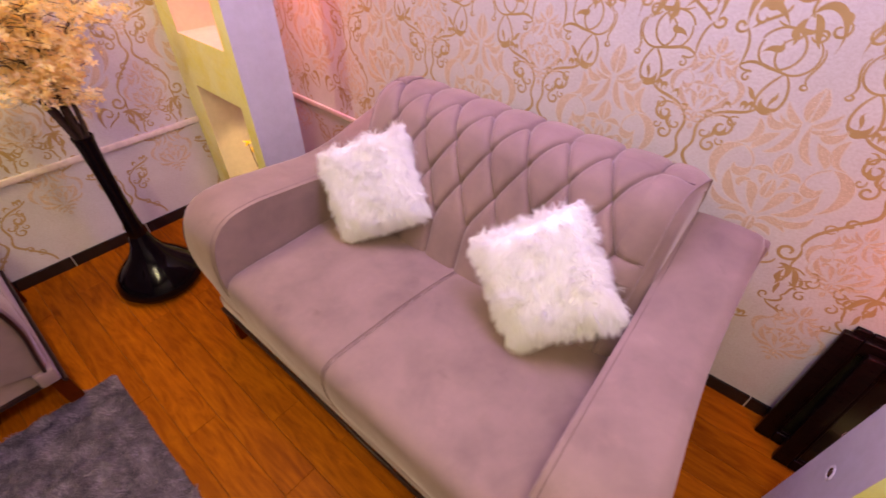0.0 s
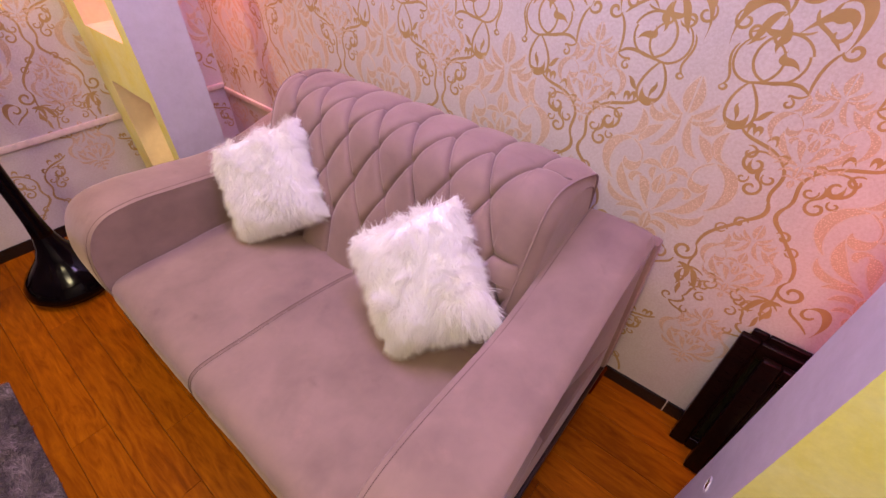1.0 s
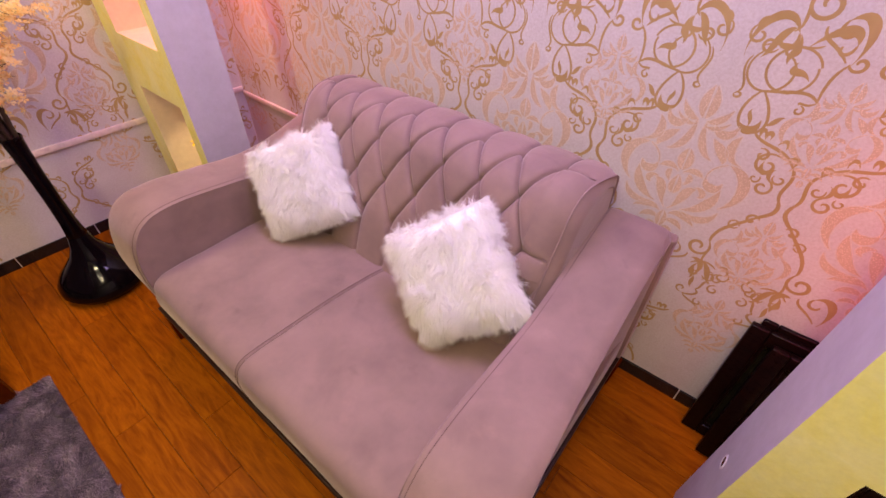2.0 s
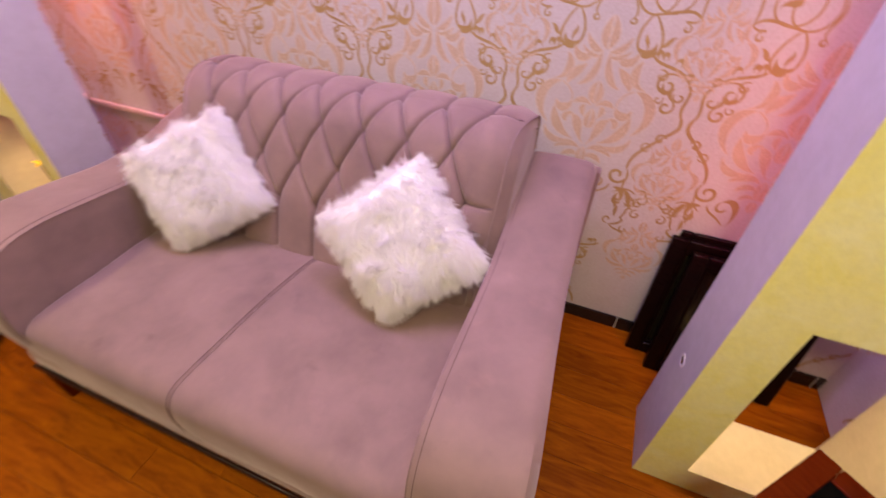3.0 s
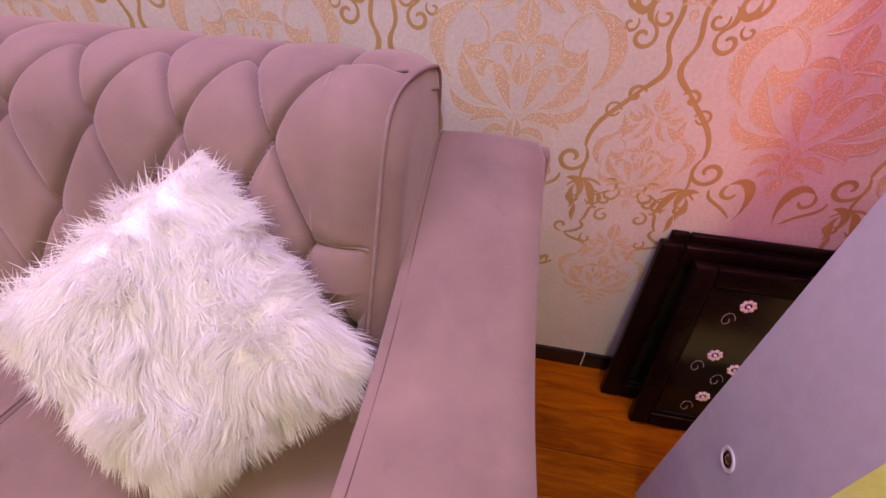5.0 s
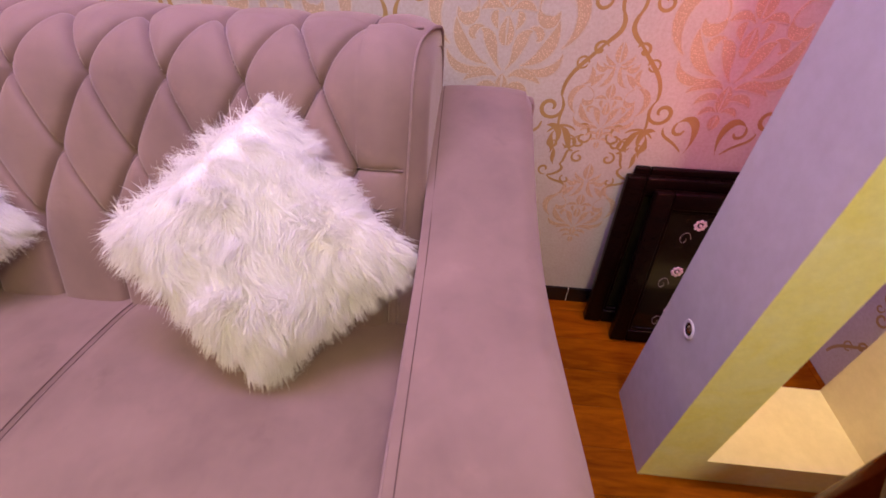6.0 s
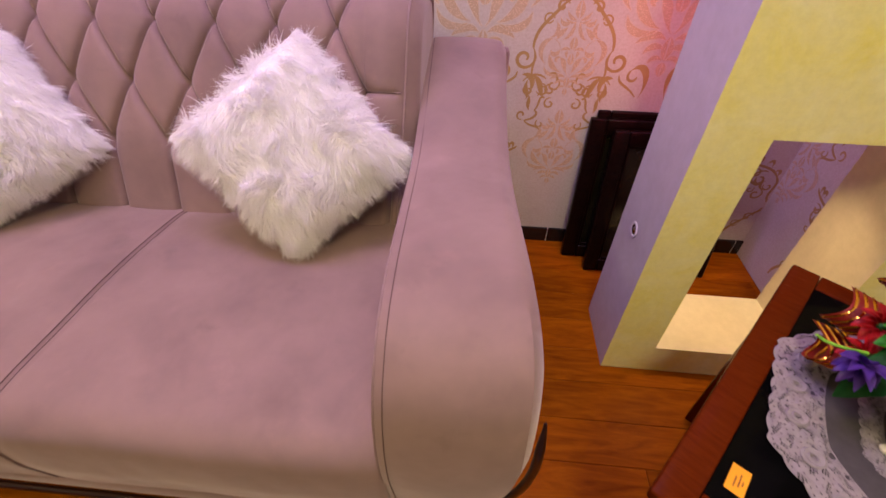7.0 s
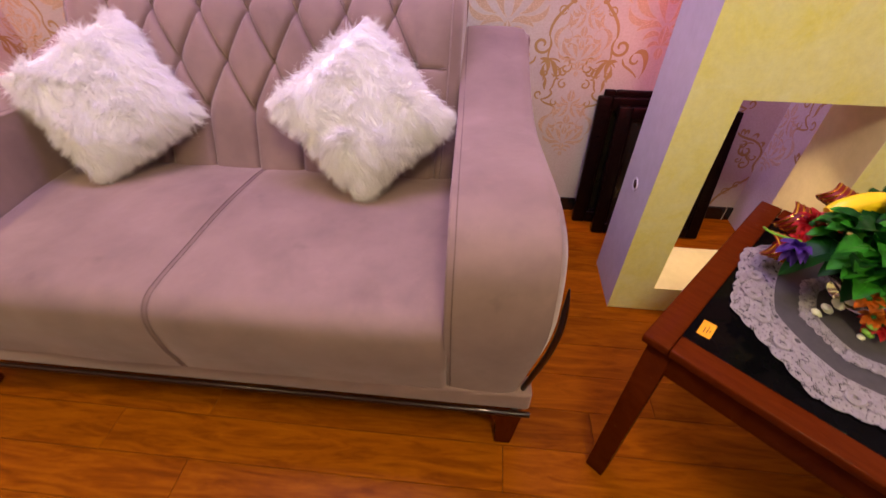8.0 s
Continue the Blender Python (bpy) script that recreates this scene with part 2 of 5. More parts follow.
INK = simple("ink", (0.16, 0.06, 0.01), 0.6)
FOIL = simple("gold_foil", (0.80, 0.42, 0.05), 0.18, 1.0, vary=0.2)
CRYSTAL = simple("pink_crystal", (0.85, 0.72, 0.68), 0.12, vary=0.2, scale=120, coat=1.0)
GLOW = glow("lamp_glow", (1.0, 0.92, 0.85), 4.0)


# ---- building blocks ----
def mesh_from(bm, name, material, smooth=True):
    me = bpy.data.meshes.new(name)
    bm.normal_update()
    bm.to_mesh(me)
    bm.free()
    for mt in material if isinstance(material, (list, tuple)) else [material]:
        me.materials.append(mt)
    if smooth:
        me.shade_smooth()
        me.set_sharp_from_angle(angle=radians(38))
    return me


def part(name, bm, material, parent=None, label="", smooth=True):
    ob = new(name, mesh_from(bm, name, material, smooth))
    if parent is not None:
        ob.parent = parent
    if label:
        ob["label"] = label
    return ob


def thing(name, label, category, group="", kind="", m=None):
    ob = new(name)
    ob.empty_display_size = 0.1
    if m is not None:
        ob.matrix_world = m
    return tagged(ob, label, category, group, kind)


def box(x0, x1, y0, y1, z0, z1, bevel=0.0, seg=2, bm=None):
    b2 = bmesh.new()
    bmesh.ops.create_cube(b2, size=1.0)
    for v in b2.verts:
        v.co = Vector(((x0 + x1) / 2 + v.co.x * (x1 - x0), (y0 + y1) / 2 + v.co.y * (y1 - y0), (z0 + z1) / 2 + v.co.z * (z1 - z0)))
    if bevel:
        bmesh.ops.bevel(b2, geom=b2.edges[:], offset=bevel, segments=seg, affect="EDGES", profile=0.5)
    if bm is None:
        return b2
    join(bm, b2)
    return bm


def join(bm, b2, m=None):
    me = bpy.data.meshes.new("tmp")
    if m is not None:
        b2.transform(m)
    b2.to_mesh(me)
    b2.free()
    bm.from_mesh(me)
    bpy.data.meshes.remove(me)


def grid(f, nu, nv, bm=None, close_u=False, close_v=False):
    """A sheet through f(i / nu, j / nv)."""
    bm = bm or bmesh.new()
    cu, cv = (nu if close_u else nu + 1), (nv if close_v else nv + 1)
    vs = [[bm.verts.new(f(i / nu, j / nv)) for j in range(cv)] for i in range(cu)]
    for i in range(nu):
        for j in range(nv):
            a, b, c, d = vs[i][j], vs[(i + 1) % cu][j], vs[(i + 1) % cu][(j + 1) % cv], vs[i][(j + 1) % cv]
            if len({a, b, c, d}) == 4:
                bm.faces.new((a, b, c, d))
    return bm


def tube(points, radius, sides=8, bm=None, taper=None, caps=True):
    """A round tube along points; taper(s) scales the radius."""
    bm = bm or bmesh.new()
    pts = [Vector(p) for p in points]
    rings = []
    up = Vector((0.13, 0.21, 0.97))
    for k, p in enumerate(pts):
        d = (pts[min(k + 1, len(pts) - 1)] - pts[max(k - 1, 0)]).normalized()
        a = d.cross(up)
        a = a.normalized() if a.length > 1e-4 else d.orthogonal().normalized()
        b = d.cross(a)
        r = radius * (taper(k / (len(pts) - 1)) if taper else 1)
        rings.append([bm.verts.new(p + (a * math.cos(t) + b * math.sin(t)) * r) for t in (2 * math.pi * i / sides for i in range(sides))])
    for r0, r1 in zip(rings, rings[1:]):
        for i in range(sides):
            bm.faces.new((r0[i], r0[(i + 1) % sides], r1[(i + 1) % sides], r1[i]))
    if caps:
        bm.faces.new(rings[0][::-1])
        bm.faces.new(rings[-1])
    return bm


def lathe(profile, sides=40, centre=(0, 0, 0), bm=None):
    """Turn (radius, height) pairs round the upright axis."""
    bm = bm or bmesh.new()
    cx, cy, cz = centre
    rings = [[bm.verts.new((cx + r * math.cos(a), cy + r * math.sin(a), cz + z)) for a in (2 * math.pi * i / sides for i in range(sides))] for r, z in profile]
    for r0, r1 in zip(rings, rings[1:]):
        for i in range(sides):
            bm.faces.new((r0[i], r0[(i + 1) % sides], r1[(i + 1) % sides], r1[i]))
    return bm


def smooth_path(keys, n):
    """Points on a smooth line through the keys (Catmull-Rom)."""
    k = [Vector(p) for p in keys]
    k = [2 * k[0] - k[1]] + k + [2 * k[-1] - k[-2]]
    out = []
    for i in range(1, len(k) - 2):
        for s in range(n):
            t = s / n
            a, b, c, d = k[i - 1], k[i], k[i + 1], k[i + 2]
            out.append(0.5 * ((2 * b) + (c - a) * t + (2 * a - 5 * b + 4 * c - d) * t * t + (3 * b - a - 3 * c + d) * t ** 3))
    out.append(k[-2])
    return out


def between(x, table):
    """Piecewise smooth value at x of (x, value) pairs."""
    if x <= table[0][0]:
        return table[0][1]
    for (x0, v0), (x1, v1) in zip(table, table[1:]):
        if x <= x1:
            t = (x - x0) / (x1 - x0)
            return v0 + (v1 - v0) * t
    return table[-1][1]


# ---- structure ----
def wall(name, b, mat, label):
    ob = part(name, b, mat, smooth=False)
    return tagged(ob, label, "wall", kind="structure")


wall_back = wall("wall_back", box(WALL_L - 0.1, WALL_R + 0.1, 0, 0.1, 0, CEIL), PAPER, "pink cream damask wallpaper with gold scrolls")
wall_left = wall("wall_left", box(WALL_L - 0.1, WALL_L, WALL_F, 0, 0, CEIL), PAPER, "pink cream damask wallpaper with gold scrolls")
wall_right = wall("wall_right", box(WALL_R, WALL_R + 0.1, WALL_F, 0, 0, CEIL), PAPER, "pink cream damask wallpaper with gold scrolls")
wall_front = wall("wall_front", box(WALL_L - 0.1, WALL_R + 0.1, WALL_F - 0.1, WALL_F, 0, CEIL), FRONT, "unseen dark grey front wall that cuts bounce light")
tagged(part("ceiling", box(WALL_L - 0.1, WALL_R + 0.1, WALL_F - 0.1, 0.1, CEIL, CEIL + 0.1), CEILING, smooth=False), "unseen dark grey ceiling that cuts bounce light", "ceiling", kind="structure")
floor = tagged(part("floor", box(WALL_L - 0.1, WALL_R + 0.1, WALL_F - 0.1, 0.1, -0.1, -0.0065), simple("floor_joint", (0.05, 0.018, 0.006), 0.7), smooth=False),
               "orange brown wood laminate plank floor", "floor", kind="structure")


# -- wallpaper pattern: tapered raised strokes
class Strokes:
    def __init__(self):
        self.v, self.f = [], []

    def add(self, pts, wide, lift):
        """pts: (u, z) along the stroke; wide(s): its half width."""
        n = len(pts)
        base = len(self.v)
        for k, (x, z) in enumerate(pts):
            x0, z0 = pts[max(k - 1, 0)]
            x1, z1 = pts[min(k + 1, n - 1)]
            d = math.hypot(x1 - x0, z1 - z0) or 1
            nx, nz = -(z1 - z0) / d, (x1 - x0) / d
            w = wide(k / (n - 1))
            self.v += [(x + nx * w, z + nz * w, 0.0002), (x, z, lift), (x - nx * w, z - nz * w, 0.0002)]
        for k in range(n - 1):
            a = base + 3 * k
            self.f += [(a, a + 1, a + 4, a + 3), (a + 1, a + 2, a + 5, a + 4)]


def bez(a, b, c, d, n=14):
    out = []
    for k in range(n + 1):
        t = k / n
        out.append(tuple((1 - t) ** 3 * p + 3 * t * (1 - t) ** 2 * q + 3 * t * t * (1 - t) * r + t ** 3 * s for p, q, r, s in zip(a, b, c, d)))
    return out


def coil(cx, cz, r0, r1, a0, a1, n=22):
    return [(cx + (r0 + (r1 - r0) * k / n) * math.cos(radians(a0 + (a1 - a0) * k / n)), cz + (r0 + (r1 - r0) * k / n) * math.sin(radians(a0 + (a1 - a0) * k / n))) for k in range(n + 1)]


def line_w(w, tip=0.35):
    return lambda s: w * (tip + (1 - tip) * math.sin(math.pi * min(1, max(0, s))) ** 0.5)


def leaf_w(w, peak=0.5):
    return lambda s: max(0.0004, w * math.sin(math.pi * s ** (math.log(0.5) / math.log(peak))))


def knot_half(line):
    """Half of the interlaced knot, its acanthus and its drop."""
    g = []
    # interlaced knot
    g.append((coil(0.132, 1.214, 0.052, 0.047, 20, 380, 30), line_w(0.0030, 0.8)))
    g.append((coil(0.094, 1.206, 0.050, 0.043, 120, 440, 28), line))
    g.append((bez((0.045, 1.232), (0.02, 1.19), (0.075, 1.165), (0.040, 1.140)), line))
    g.append((coil(0.049, 1.141, 0.010, 0.003, 180, 470, 12), line_w(0.0032)))
    g.append((bez((0.09, 1.160), (0.15, 1.165), (0.18, 1.190), (0.206, 1.160)), line_w(0.0042)))
    g.append((bez((0.206, 1.160), (0.200, 1.19), (0.205, 1.23), (0.222, 1.246)), line_w(0.0034)))
    g.append((coil(0.238, 1.252, 0.018, 0.004, 190, 560), line_w(0.0040)))
    g.append((bez((0.17, 1.200), (0.15, 1.23), (0.12, 1.195), (0.135, 1.235)), leaf_w(0.010)))
    g.append((coil(0.180, 1.135, 0.012, 0.003, 90, -260, 12), line))
    g.append((bez((0.206, 1.16), (0.19, 1.14), (0.17, 1.16), (0.176, 1.147)), line))
    # acanthus above
    g.append((bez((0.026, 1.225), (0.012, 1.300), (0.080, 1.360), (0.110, 1.290)), leaf_w(0.011, 0.6)))
    g.append((bez((0.110, 1.290), (0.125, 1.250), (0.075, 1.250), (0.082, 1.282)), line_w(0.0050)))
    g.append((bez((0.135, 1.262), (0.165, 1.310), (0.215, 1.330), (0.216, 1.285)), leaf_w(0.013, 0.6)))
    g.append((bez((0.216, 1.285), (0.214, 1.255), (0.185, 1.262), (0.194, 1.280)), line_w(0.0040)))
    g.append((bez((0.055, 1.255), (0.090, 1.275), (0.140, 1.255), (0.165, 1.275)), line))
    # drop
    g.append((bez((0.095, 1.160), (0.060, 1.120), (0.066, 1.060), (0.105, 1.056)), line_w(0.0036, 0.5)))
    g.append((bez((0.105, 1.056), (0.150, 1.060), (0.140, 1.115), (0.100, 1.160)), line_w(0.0036, 0.5)))
    g.append((bez((0.078, 1.078), (0.095, 1.050), (0.125, 1.060), (0.122, 1.095)), leaf_w(0.013, 0.45)))
    g.append((bez((0.100, 1.070), (0.105, 1.095), (0.085, 1.100), (0.094, 1.115)), leaf_w(0.006)))
    g.append((bez((0.132, 1.085), (0.150, 1.085), (0.150, 1.110), (0.166, 1.112)), leaf_w(0.007)))
    return g


def vine_half():
    """Half of the curling vines between two medallions."""
    return [
        (coil(0.045, 0.600, 0.019, 0.004, 100, -280), line_w(0.0032)),
        (bez((0.060, 0.612), (0.085, 0.630), (0.068, 0.592), (0.080, 0.578)), line_w(0.0030)),
        (bez((0.136, 0.642), (0.104, 0.650), (0.092, 0.615), (0.110, 0.584)), leaf_w(0.0085, 0.4)),
        (bez((0.132, 0.622), (0.112, 0.648), (0.082, 0.650), (0.062, 0.632)), line_w(0.0034)),
        (coil(0.040, 0.556, 0.019, 0.004, 100, -280), line_w(0.0034)),
        (bez((0.056, 0.574), (0.080, 0.585), (0.066, 0.545), (0.084, 0.532)), line_w(0.0036)),
        (bez((0.084, 0.532), (0.060, 0.520), (0.088, 0.498), (0.112, 0.496)), line_w(0.0040)),
        (coil(0.122, 0.514, 0.017, 0.004, 260, 580, 16), line_w(0.0034)),
        (coil(0.060, 0.486, 0.015, 0.004, 60, -260, 14), line_w(0.0032)),
        (bez((0.112, 0.496), (0.090, 0.470), (0.066, 0.486), (0.050, 0.458)), line_w(0.0036)),
        (bez((0.100, 0.530), (0.112, 0.548), (0.100, 0.566), (0.108, 0.580)), leaf_w(0.006)),
    ]


def gold_half():
    """Half of the scrolls round one upright axis: (points, half width)."""
    line = line_w(0.0030)
    g = knot_half(line)
    # hanging sprig
    g.append((bez((0.122, 1.062), (0.150, 1.030), (0.200, 1.050), (0.235, 1.000)), line_w(0.0045, 0.5)))
    g.append((bez((0.235, 1.000), (0.262, 0.965), (0.225, 0.940), (0.247, 0.905)), line_w(0.0045, 0.7)))
    g.append((coil(0.182, 0.990, 0.034, 0.006, 60, 470), line_w(0.0042)))
    g.append((coil(0.196, 0.930, 0.024, 0.005, 80, -330), line_w(0.0040)))
    g.append((bez((0.150, 1.050), (0.145, 1.075), (0.165, 1.078), (0.160, 1.052)), leaf_w(0.007)))
    g.append((bez((0.180, 1.045), (0.190, 1.068), (0.205, 1.062), (0.200, 1.037)), leaf_w(0.006)))
    g.append((bez((0.214, 1.020), (0.236, 1.035), (0.240, 1.020), (0.232, 1.000)), leaf_w(0.006)))
    g.append((bez((0.172, 1.000), (0.165, 0.965), (0.190, 0.960), (0.200, 0.985)), leaf_w(0.008)))
    g.append((coil(0.160, 1.012, 0.018, 0.004, 120, -240, 14), line_w(0.0034)))
    g.append((coil(0.222, 0.962, 0.017, 0.004, 150, 480, 14), line_w(0.0032)))
    g.append((coil(0.170, 0.948, 0.014, 0.003, 40, -300, 12), line_w(0.0030)))
    g.append((bez((0.138, 1.050), (0.128, 1.075), (0.146, 1.085), (0.146, 1.056)), leaf_w(0.006)))
    g.append((bez((0.205, 0.985), (0.190, 0.975), (0.195, 0.955), (0.210, 0.950)), leaf_w(0.006)))
    g.append((coil(0.225, 0.615, 0.022, 0.005, 60, -280, 16), line_w(0.0034)))
    g.append((coil(0.152, 0.595, 0.017, 0.004, 140, 470, 14), line_w(0.0032)))
    g.append((bez((0.205, 0.645), (0.225, 0.660), (0.240, 0.640), (0.232, 0.622)), leaf_w(0.006)))
    # long stem of the waist and its loop
    g.append((bez((0.247, 0.905), (0.262, 0.875), (0.244, 0.862), (0.222, 0.842)), line_w(0.0055, 0.7)))
    g.append((bez((0.222, 0.842), (0.190, 0.800), (0.146, 0.775), (0.150, 0.720)), line_w(0.0050, 0.6)))
    g.append((coil(0.183, 0.800, 0.014, 0.012, 0, 340, 14), line_w(0.0026, 0.7)))
    g.append((coil(0.215, 0.832, 0.018, 0.004, 20, 360, 16), line_w(0.0038)))
    g.append((coil(0.128, 0.690, 0.034, 0.007, 30, -400), line_w(0.0052)))
    g.append((bez((0.150, 0.720), (0.172, 0.690), (0.140, 0.650), (0.165, 0.632)), line_w(0.0035)))
    # acanthus below the medallion
    g.append((bez((0.040, 0.585), (0.018, 0.640), (0.040, 0.705), (0.082, 0.668)), leaf_w(0.012, 0.6)))
    g.append((bez((0.082, 0.668), (0.100, 0.640), (0.065, 0.625), (0.060, 0.650)), line_w(0.0045)))
    g.append((bez((0.050, 0.590), (0.085, 0.630), (0.110, 0.620), (0.112, 0.652)), line_w(0.0040)))
    g.append((bez((0.162, 0.640), (0.190, 0.630), (0.186, 0.585), (0.205, 0.570)), leaf_w(0.010, 0.4)))
    g.append((coil(0.196, 0.600, 0.020, 0.005, 200, 520, 16), line_w(0.0034)))
    g.append((bez((0.150, 0.630), (0.130, 0.600), (0.160, 0.585), (0.148, 0.565)), leaf_w(0.008)))
    return g


def damask_half():
    """Half of one pale medallion, on its axis u = 0."""
    d = []
    # flower of the heart
    d.append((bez((0.0015, 0.906), (0.0150, 0.925), (0.0140, 0.955), (0.001, 0.974)), leaf_w(0.0115, 0.45)))
    d.append((bez((0.006, 0.898), (0.022, 0.918), (0.046, 0.916), (0.060, 0.900)), leaf_w(0.0105, 0.55)))
    d.append((bez((0.022, 0.899), (0.036, 0.892), (0.028, 0.874), (0.020, 0.862)), leaf_w(0.0095, 0.4)))
    d.append((bez((0.0015, 0.828), (0.0125, 0.842), (0.0120, 0.866), (0.001, 0.890)), leaf_w(0.0095, 0.4)))
    # hooked leaf and its round end
    d.append((bez((0.004, 0.772), (0.034, 0.800), (0.026, 0.856), (0.058, 0.861)), leaf_w(0.0165, 0.62)))
    d.append((bez((0.050, 0.866), (0.078, 0.872), (0.086, 0.842), (0.067, 0.840)), leaf_w(0.0105, 0.5)))
    # two leaves to the side
    d.append((bez((0.038, 0.784), (0.085, 0.795), (0.112, 0.835), (0.114, 0.884)), leaf_w(0.0175, 0.55)))
    d.append((bez((0.044, 0.780), (0.085, 0.758), (0.127, 0.772), (0.134, 0.816)), leaf_w(0.0130, 0.5)))
    # outer crescent, curl and its thin tail
    d.append((bez((0.108, 0.960), (0.172, 0.950), (0.180, 0.870), (0.128, 0.826)), leaf_w(0.0175, 0.42)))
    d.append((bez((0.066, 0.905), (0.064, 0.935), (0.086, 0.950), (0.104, 0.960)), line_w(0.0022)))
    d.append((bez((0.066, 0.908), (0.068, 0.874), (0.108, 0.870), (0.111, 0.904)), leaf_w(0.0160, 0.5)))
    # lobes below
    d.append((bez((0.013, 0.756), (0.035, 0.778), (0.070, 0.766), (0.092, 0.744)), leaf_w(0.0130, 0.5)))
    d.append((bez((0.007, 0.727), (0.028, 0.748), (0.055, 0.736), (0.064, 0.716)), leaf_w(0.0110, 0.5)))
    d.append((bez((0.001, 0.764), (0.0120, 0.746), (0.0110, 0.722), (0.001, 0.700)), leaf_w(0.0085, 0.55)))
    d.append((bez((0.006, 0.700), (0.020, 0.715), (0.038, 0.705), (0.044, 0.690)), leaf_w(0.0085, 0.5)))
    d.append((bez((0.001, 0.694), (0.0090, 0.684), (0.0090, 0.668), (0.001, 0.654)), leaf_w(0.0075)))
    # crown
    d.append((bez((0.132, 0.964), (0.084, 0.970), (0.084, 1.020), (0.104, 1.043)), leaf_w(0.0135, 0.55)))
    d.append((bez((0.088, 0.956), (0.086, 0.985), (0.060, 1.000), (0.044, 1.018)), leaf_w(0.0160, 0.45)))
    d.append((bez((0.060, 0.957), (0.028, 0.965), (0.008, 1.010), (0.013, 1.060)), leaf_w(0.0120, 0.5)))
    d.append((bez((0.034, 1.058), (0.044, 1.020), (0.084, 1.028), (0.087, 1.066)), leaf_w(0.0140, 0.5)))
    # top bud
    d.append((bez((0.003, 1.062), (0.017, 1.090), (0.015, 1.118), (0.002, 1.150)), leaf_w(0.013, 0.45)))
    d.append((bez((0.010, 1.056), (0.030, 1.054), (0.050, 1.072), (0.060, 1.100)), leaf_w(0.011, 0.45)))
    d.append((bez((0.010, 1.044), (0.030, 1.036), (0.052, 1.046), (0.066, 1.066)), leaf_w(0.007, 0.45)))
    return d


def beside(pts, wide, gap):
    """The line that follows one edge of a leaf, a little way off."""
    out, n = [], len(pts)
    for k, (x, z) in enumerate(pts):
        (x0, z0), (x1, z1) = pts[max(0, k - 1)], pts[min(n - 1, k + 1)]
        d = math.hypot(x1 - x0, z1 - z0) or 1
        w = math.copysign(wide(k / (n - 1)) + abs(gap), gap)
        out.append((x - (z1 - z0) / d * w, z + (x1 - x0) / d * w))
    return out


def paper_pattern(parent, lo, hi, top, axis, place):
    """Cover a wall between lo and hi with the half-drop pattern; axis: where one upright axis lies; place(u, z, lift): the point on the wall."""
    gold, pale = gold_half(), damask_half()
    knots, vines = len(knot_half(line_w(0.0030))), vine_half()
    drop, rep = 0.66, 0.527
    out = {"gold_scroll": Strokes(), "damask_motif": Strokes(), "damask_outline": Strokes()}
    k0, k1 = math.floor((lo - axis) / (rep / 2)) - 1, math.ceil((hi - axis) / (rep / 2)) + 1
    for k in range(k0, k1 + 1):
        for j in range(-1, 3):
            cx, cz = axis + k * rep / 2, 2 * drop * j - (drop if k % 2 else 0)
            for sg in (1, -1):
                for pts, w in gold[knots:] if k % 2 else gold:
                    out["gold_scroll"].add([(cx + sg * x, cz + z) for x, z in pts], lambda s, w=w, k=0.98 if w(0.5) < 0.0056 else 0.85: k * w(s), 0.0007)
                for pts, w in vines if k % 2 else ():
                    out["gold_scroll"].add([(cx + sg * x, cz + z - drop) for x, z in pts], w, 0.0007)
                for pts, w in pale if k % 2 else ():
                    out["damask_motif"].add([(cx + sg * x * 0.60, cz + 0.950 + (z - 0.705) * 0.56) for x, z in pts], lambda s, w=w: 0.48 * w(s), 0.0008)
                for pts, w in () if k % 2 else pale:
                    curve = [(cx + sg * x, cz + z) for x, z in pts]
                    out["damask_motif"].add(curve, lambda s, w=w: 0.82 * w(s), 0.0009)
                    for side in (1, -1):
                        out["damask_outline"].add(beside(curve, lambda s, w=w: 0.82 * w(s), side * 0.0018), lambda s: 0.0008, 0.0012)
                    for z0 in (0.611, 0.984):
                        out["damask_motif"].add([(cx + rep / 2 + sg * x * 0.56, cz + z0 + (z - 0.705) * 0.535) for x, z in pts], lambda s, w=w: 0.45 * w(s), 0.0008)
    for name, s in out.items():
        keep = [lo + 0.002 < x < hi - 0.002 and 0.066 < z < top for x, z, h in s.v]
        faces = [f for f in s.f if all(keep[i] for i in f)]
        used = sorted({i for f in faces for i in f})
        ids = {i: n for n, i in enumerate(used)}
        me = bpy.data.meshes.new(name)
        me.from_pydata([place(*s.v[i]) for i in used], [], [[ids[i] for i in f] for f in faces])
        me.materials.append({"gold_scroll": GOLD, "damask_motif": DAMASK}.get(name, EMBOSS))
        me.shade_smooth()
        ob = new(name, me)
        ob.parent = parent
        tagged(ob, {"gold_scroll": "raised gold scroll print", "damask_motif": "pale peach damask print"}.get(name, "thin raised peach outlines"), kind="stuff")


paper_pattern(wall_back, WALL_L, WALL_R, 1.95, 0.722, lambda u, z, h: (u, -h, z))
paper_pattern(wall_left, -2.3, 0.0, 1.95, -1.02, lambda u, z, h: (WALL_L + h, u, z))
paper_pattern(wall_right, -1.0, 0.0, 1.95, -0.30, lambda u, z, h: (WALL_R - h, u, z))


# -- dado rails and tiled skirting
def rail(name, b):
    tagged(part(name, b, RAIL), "slim pale pink dado rail on the wall", "rail", kind="structure")


rail("dado_rail", box(WALL_L, WALL_L + 0.014, -2.4, -0.005, 0.492, 0.522, 0.004))
rail("dado_rail", box(WALL_L + 0.016, -0.35, -0.014, 0, 0.470, 0.498, 0.004))


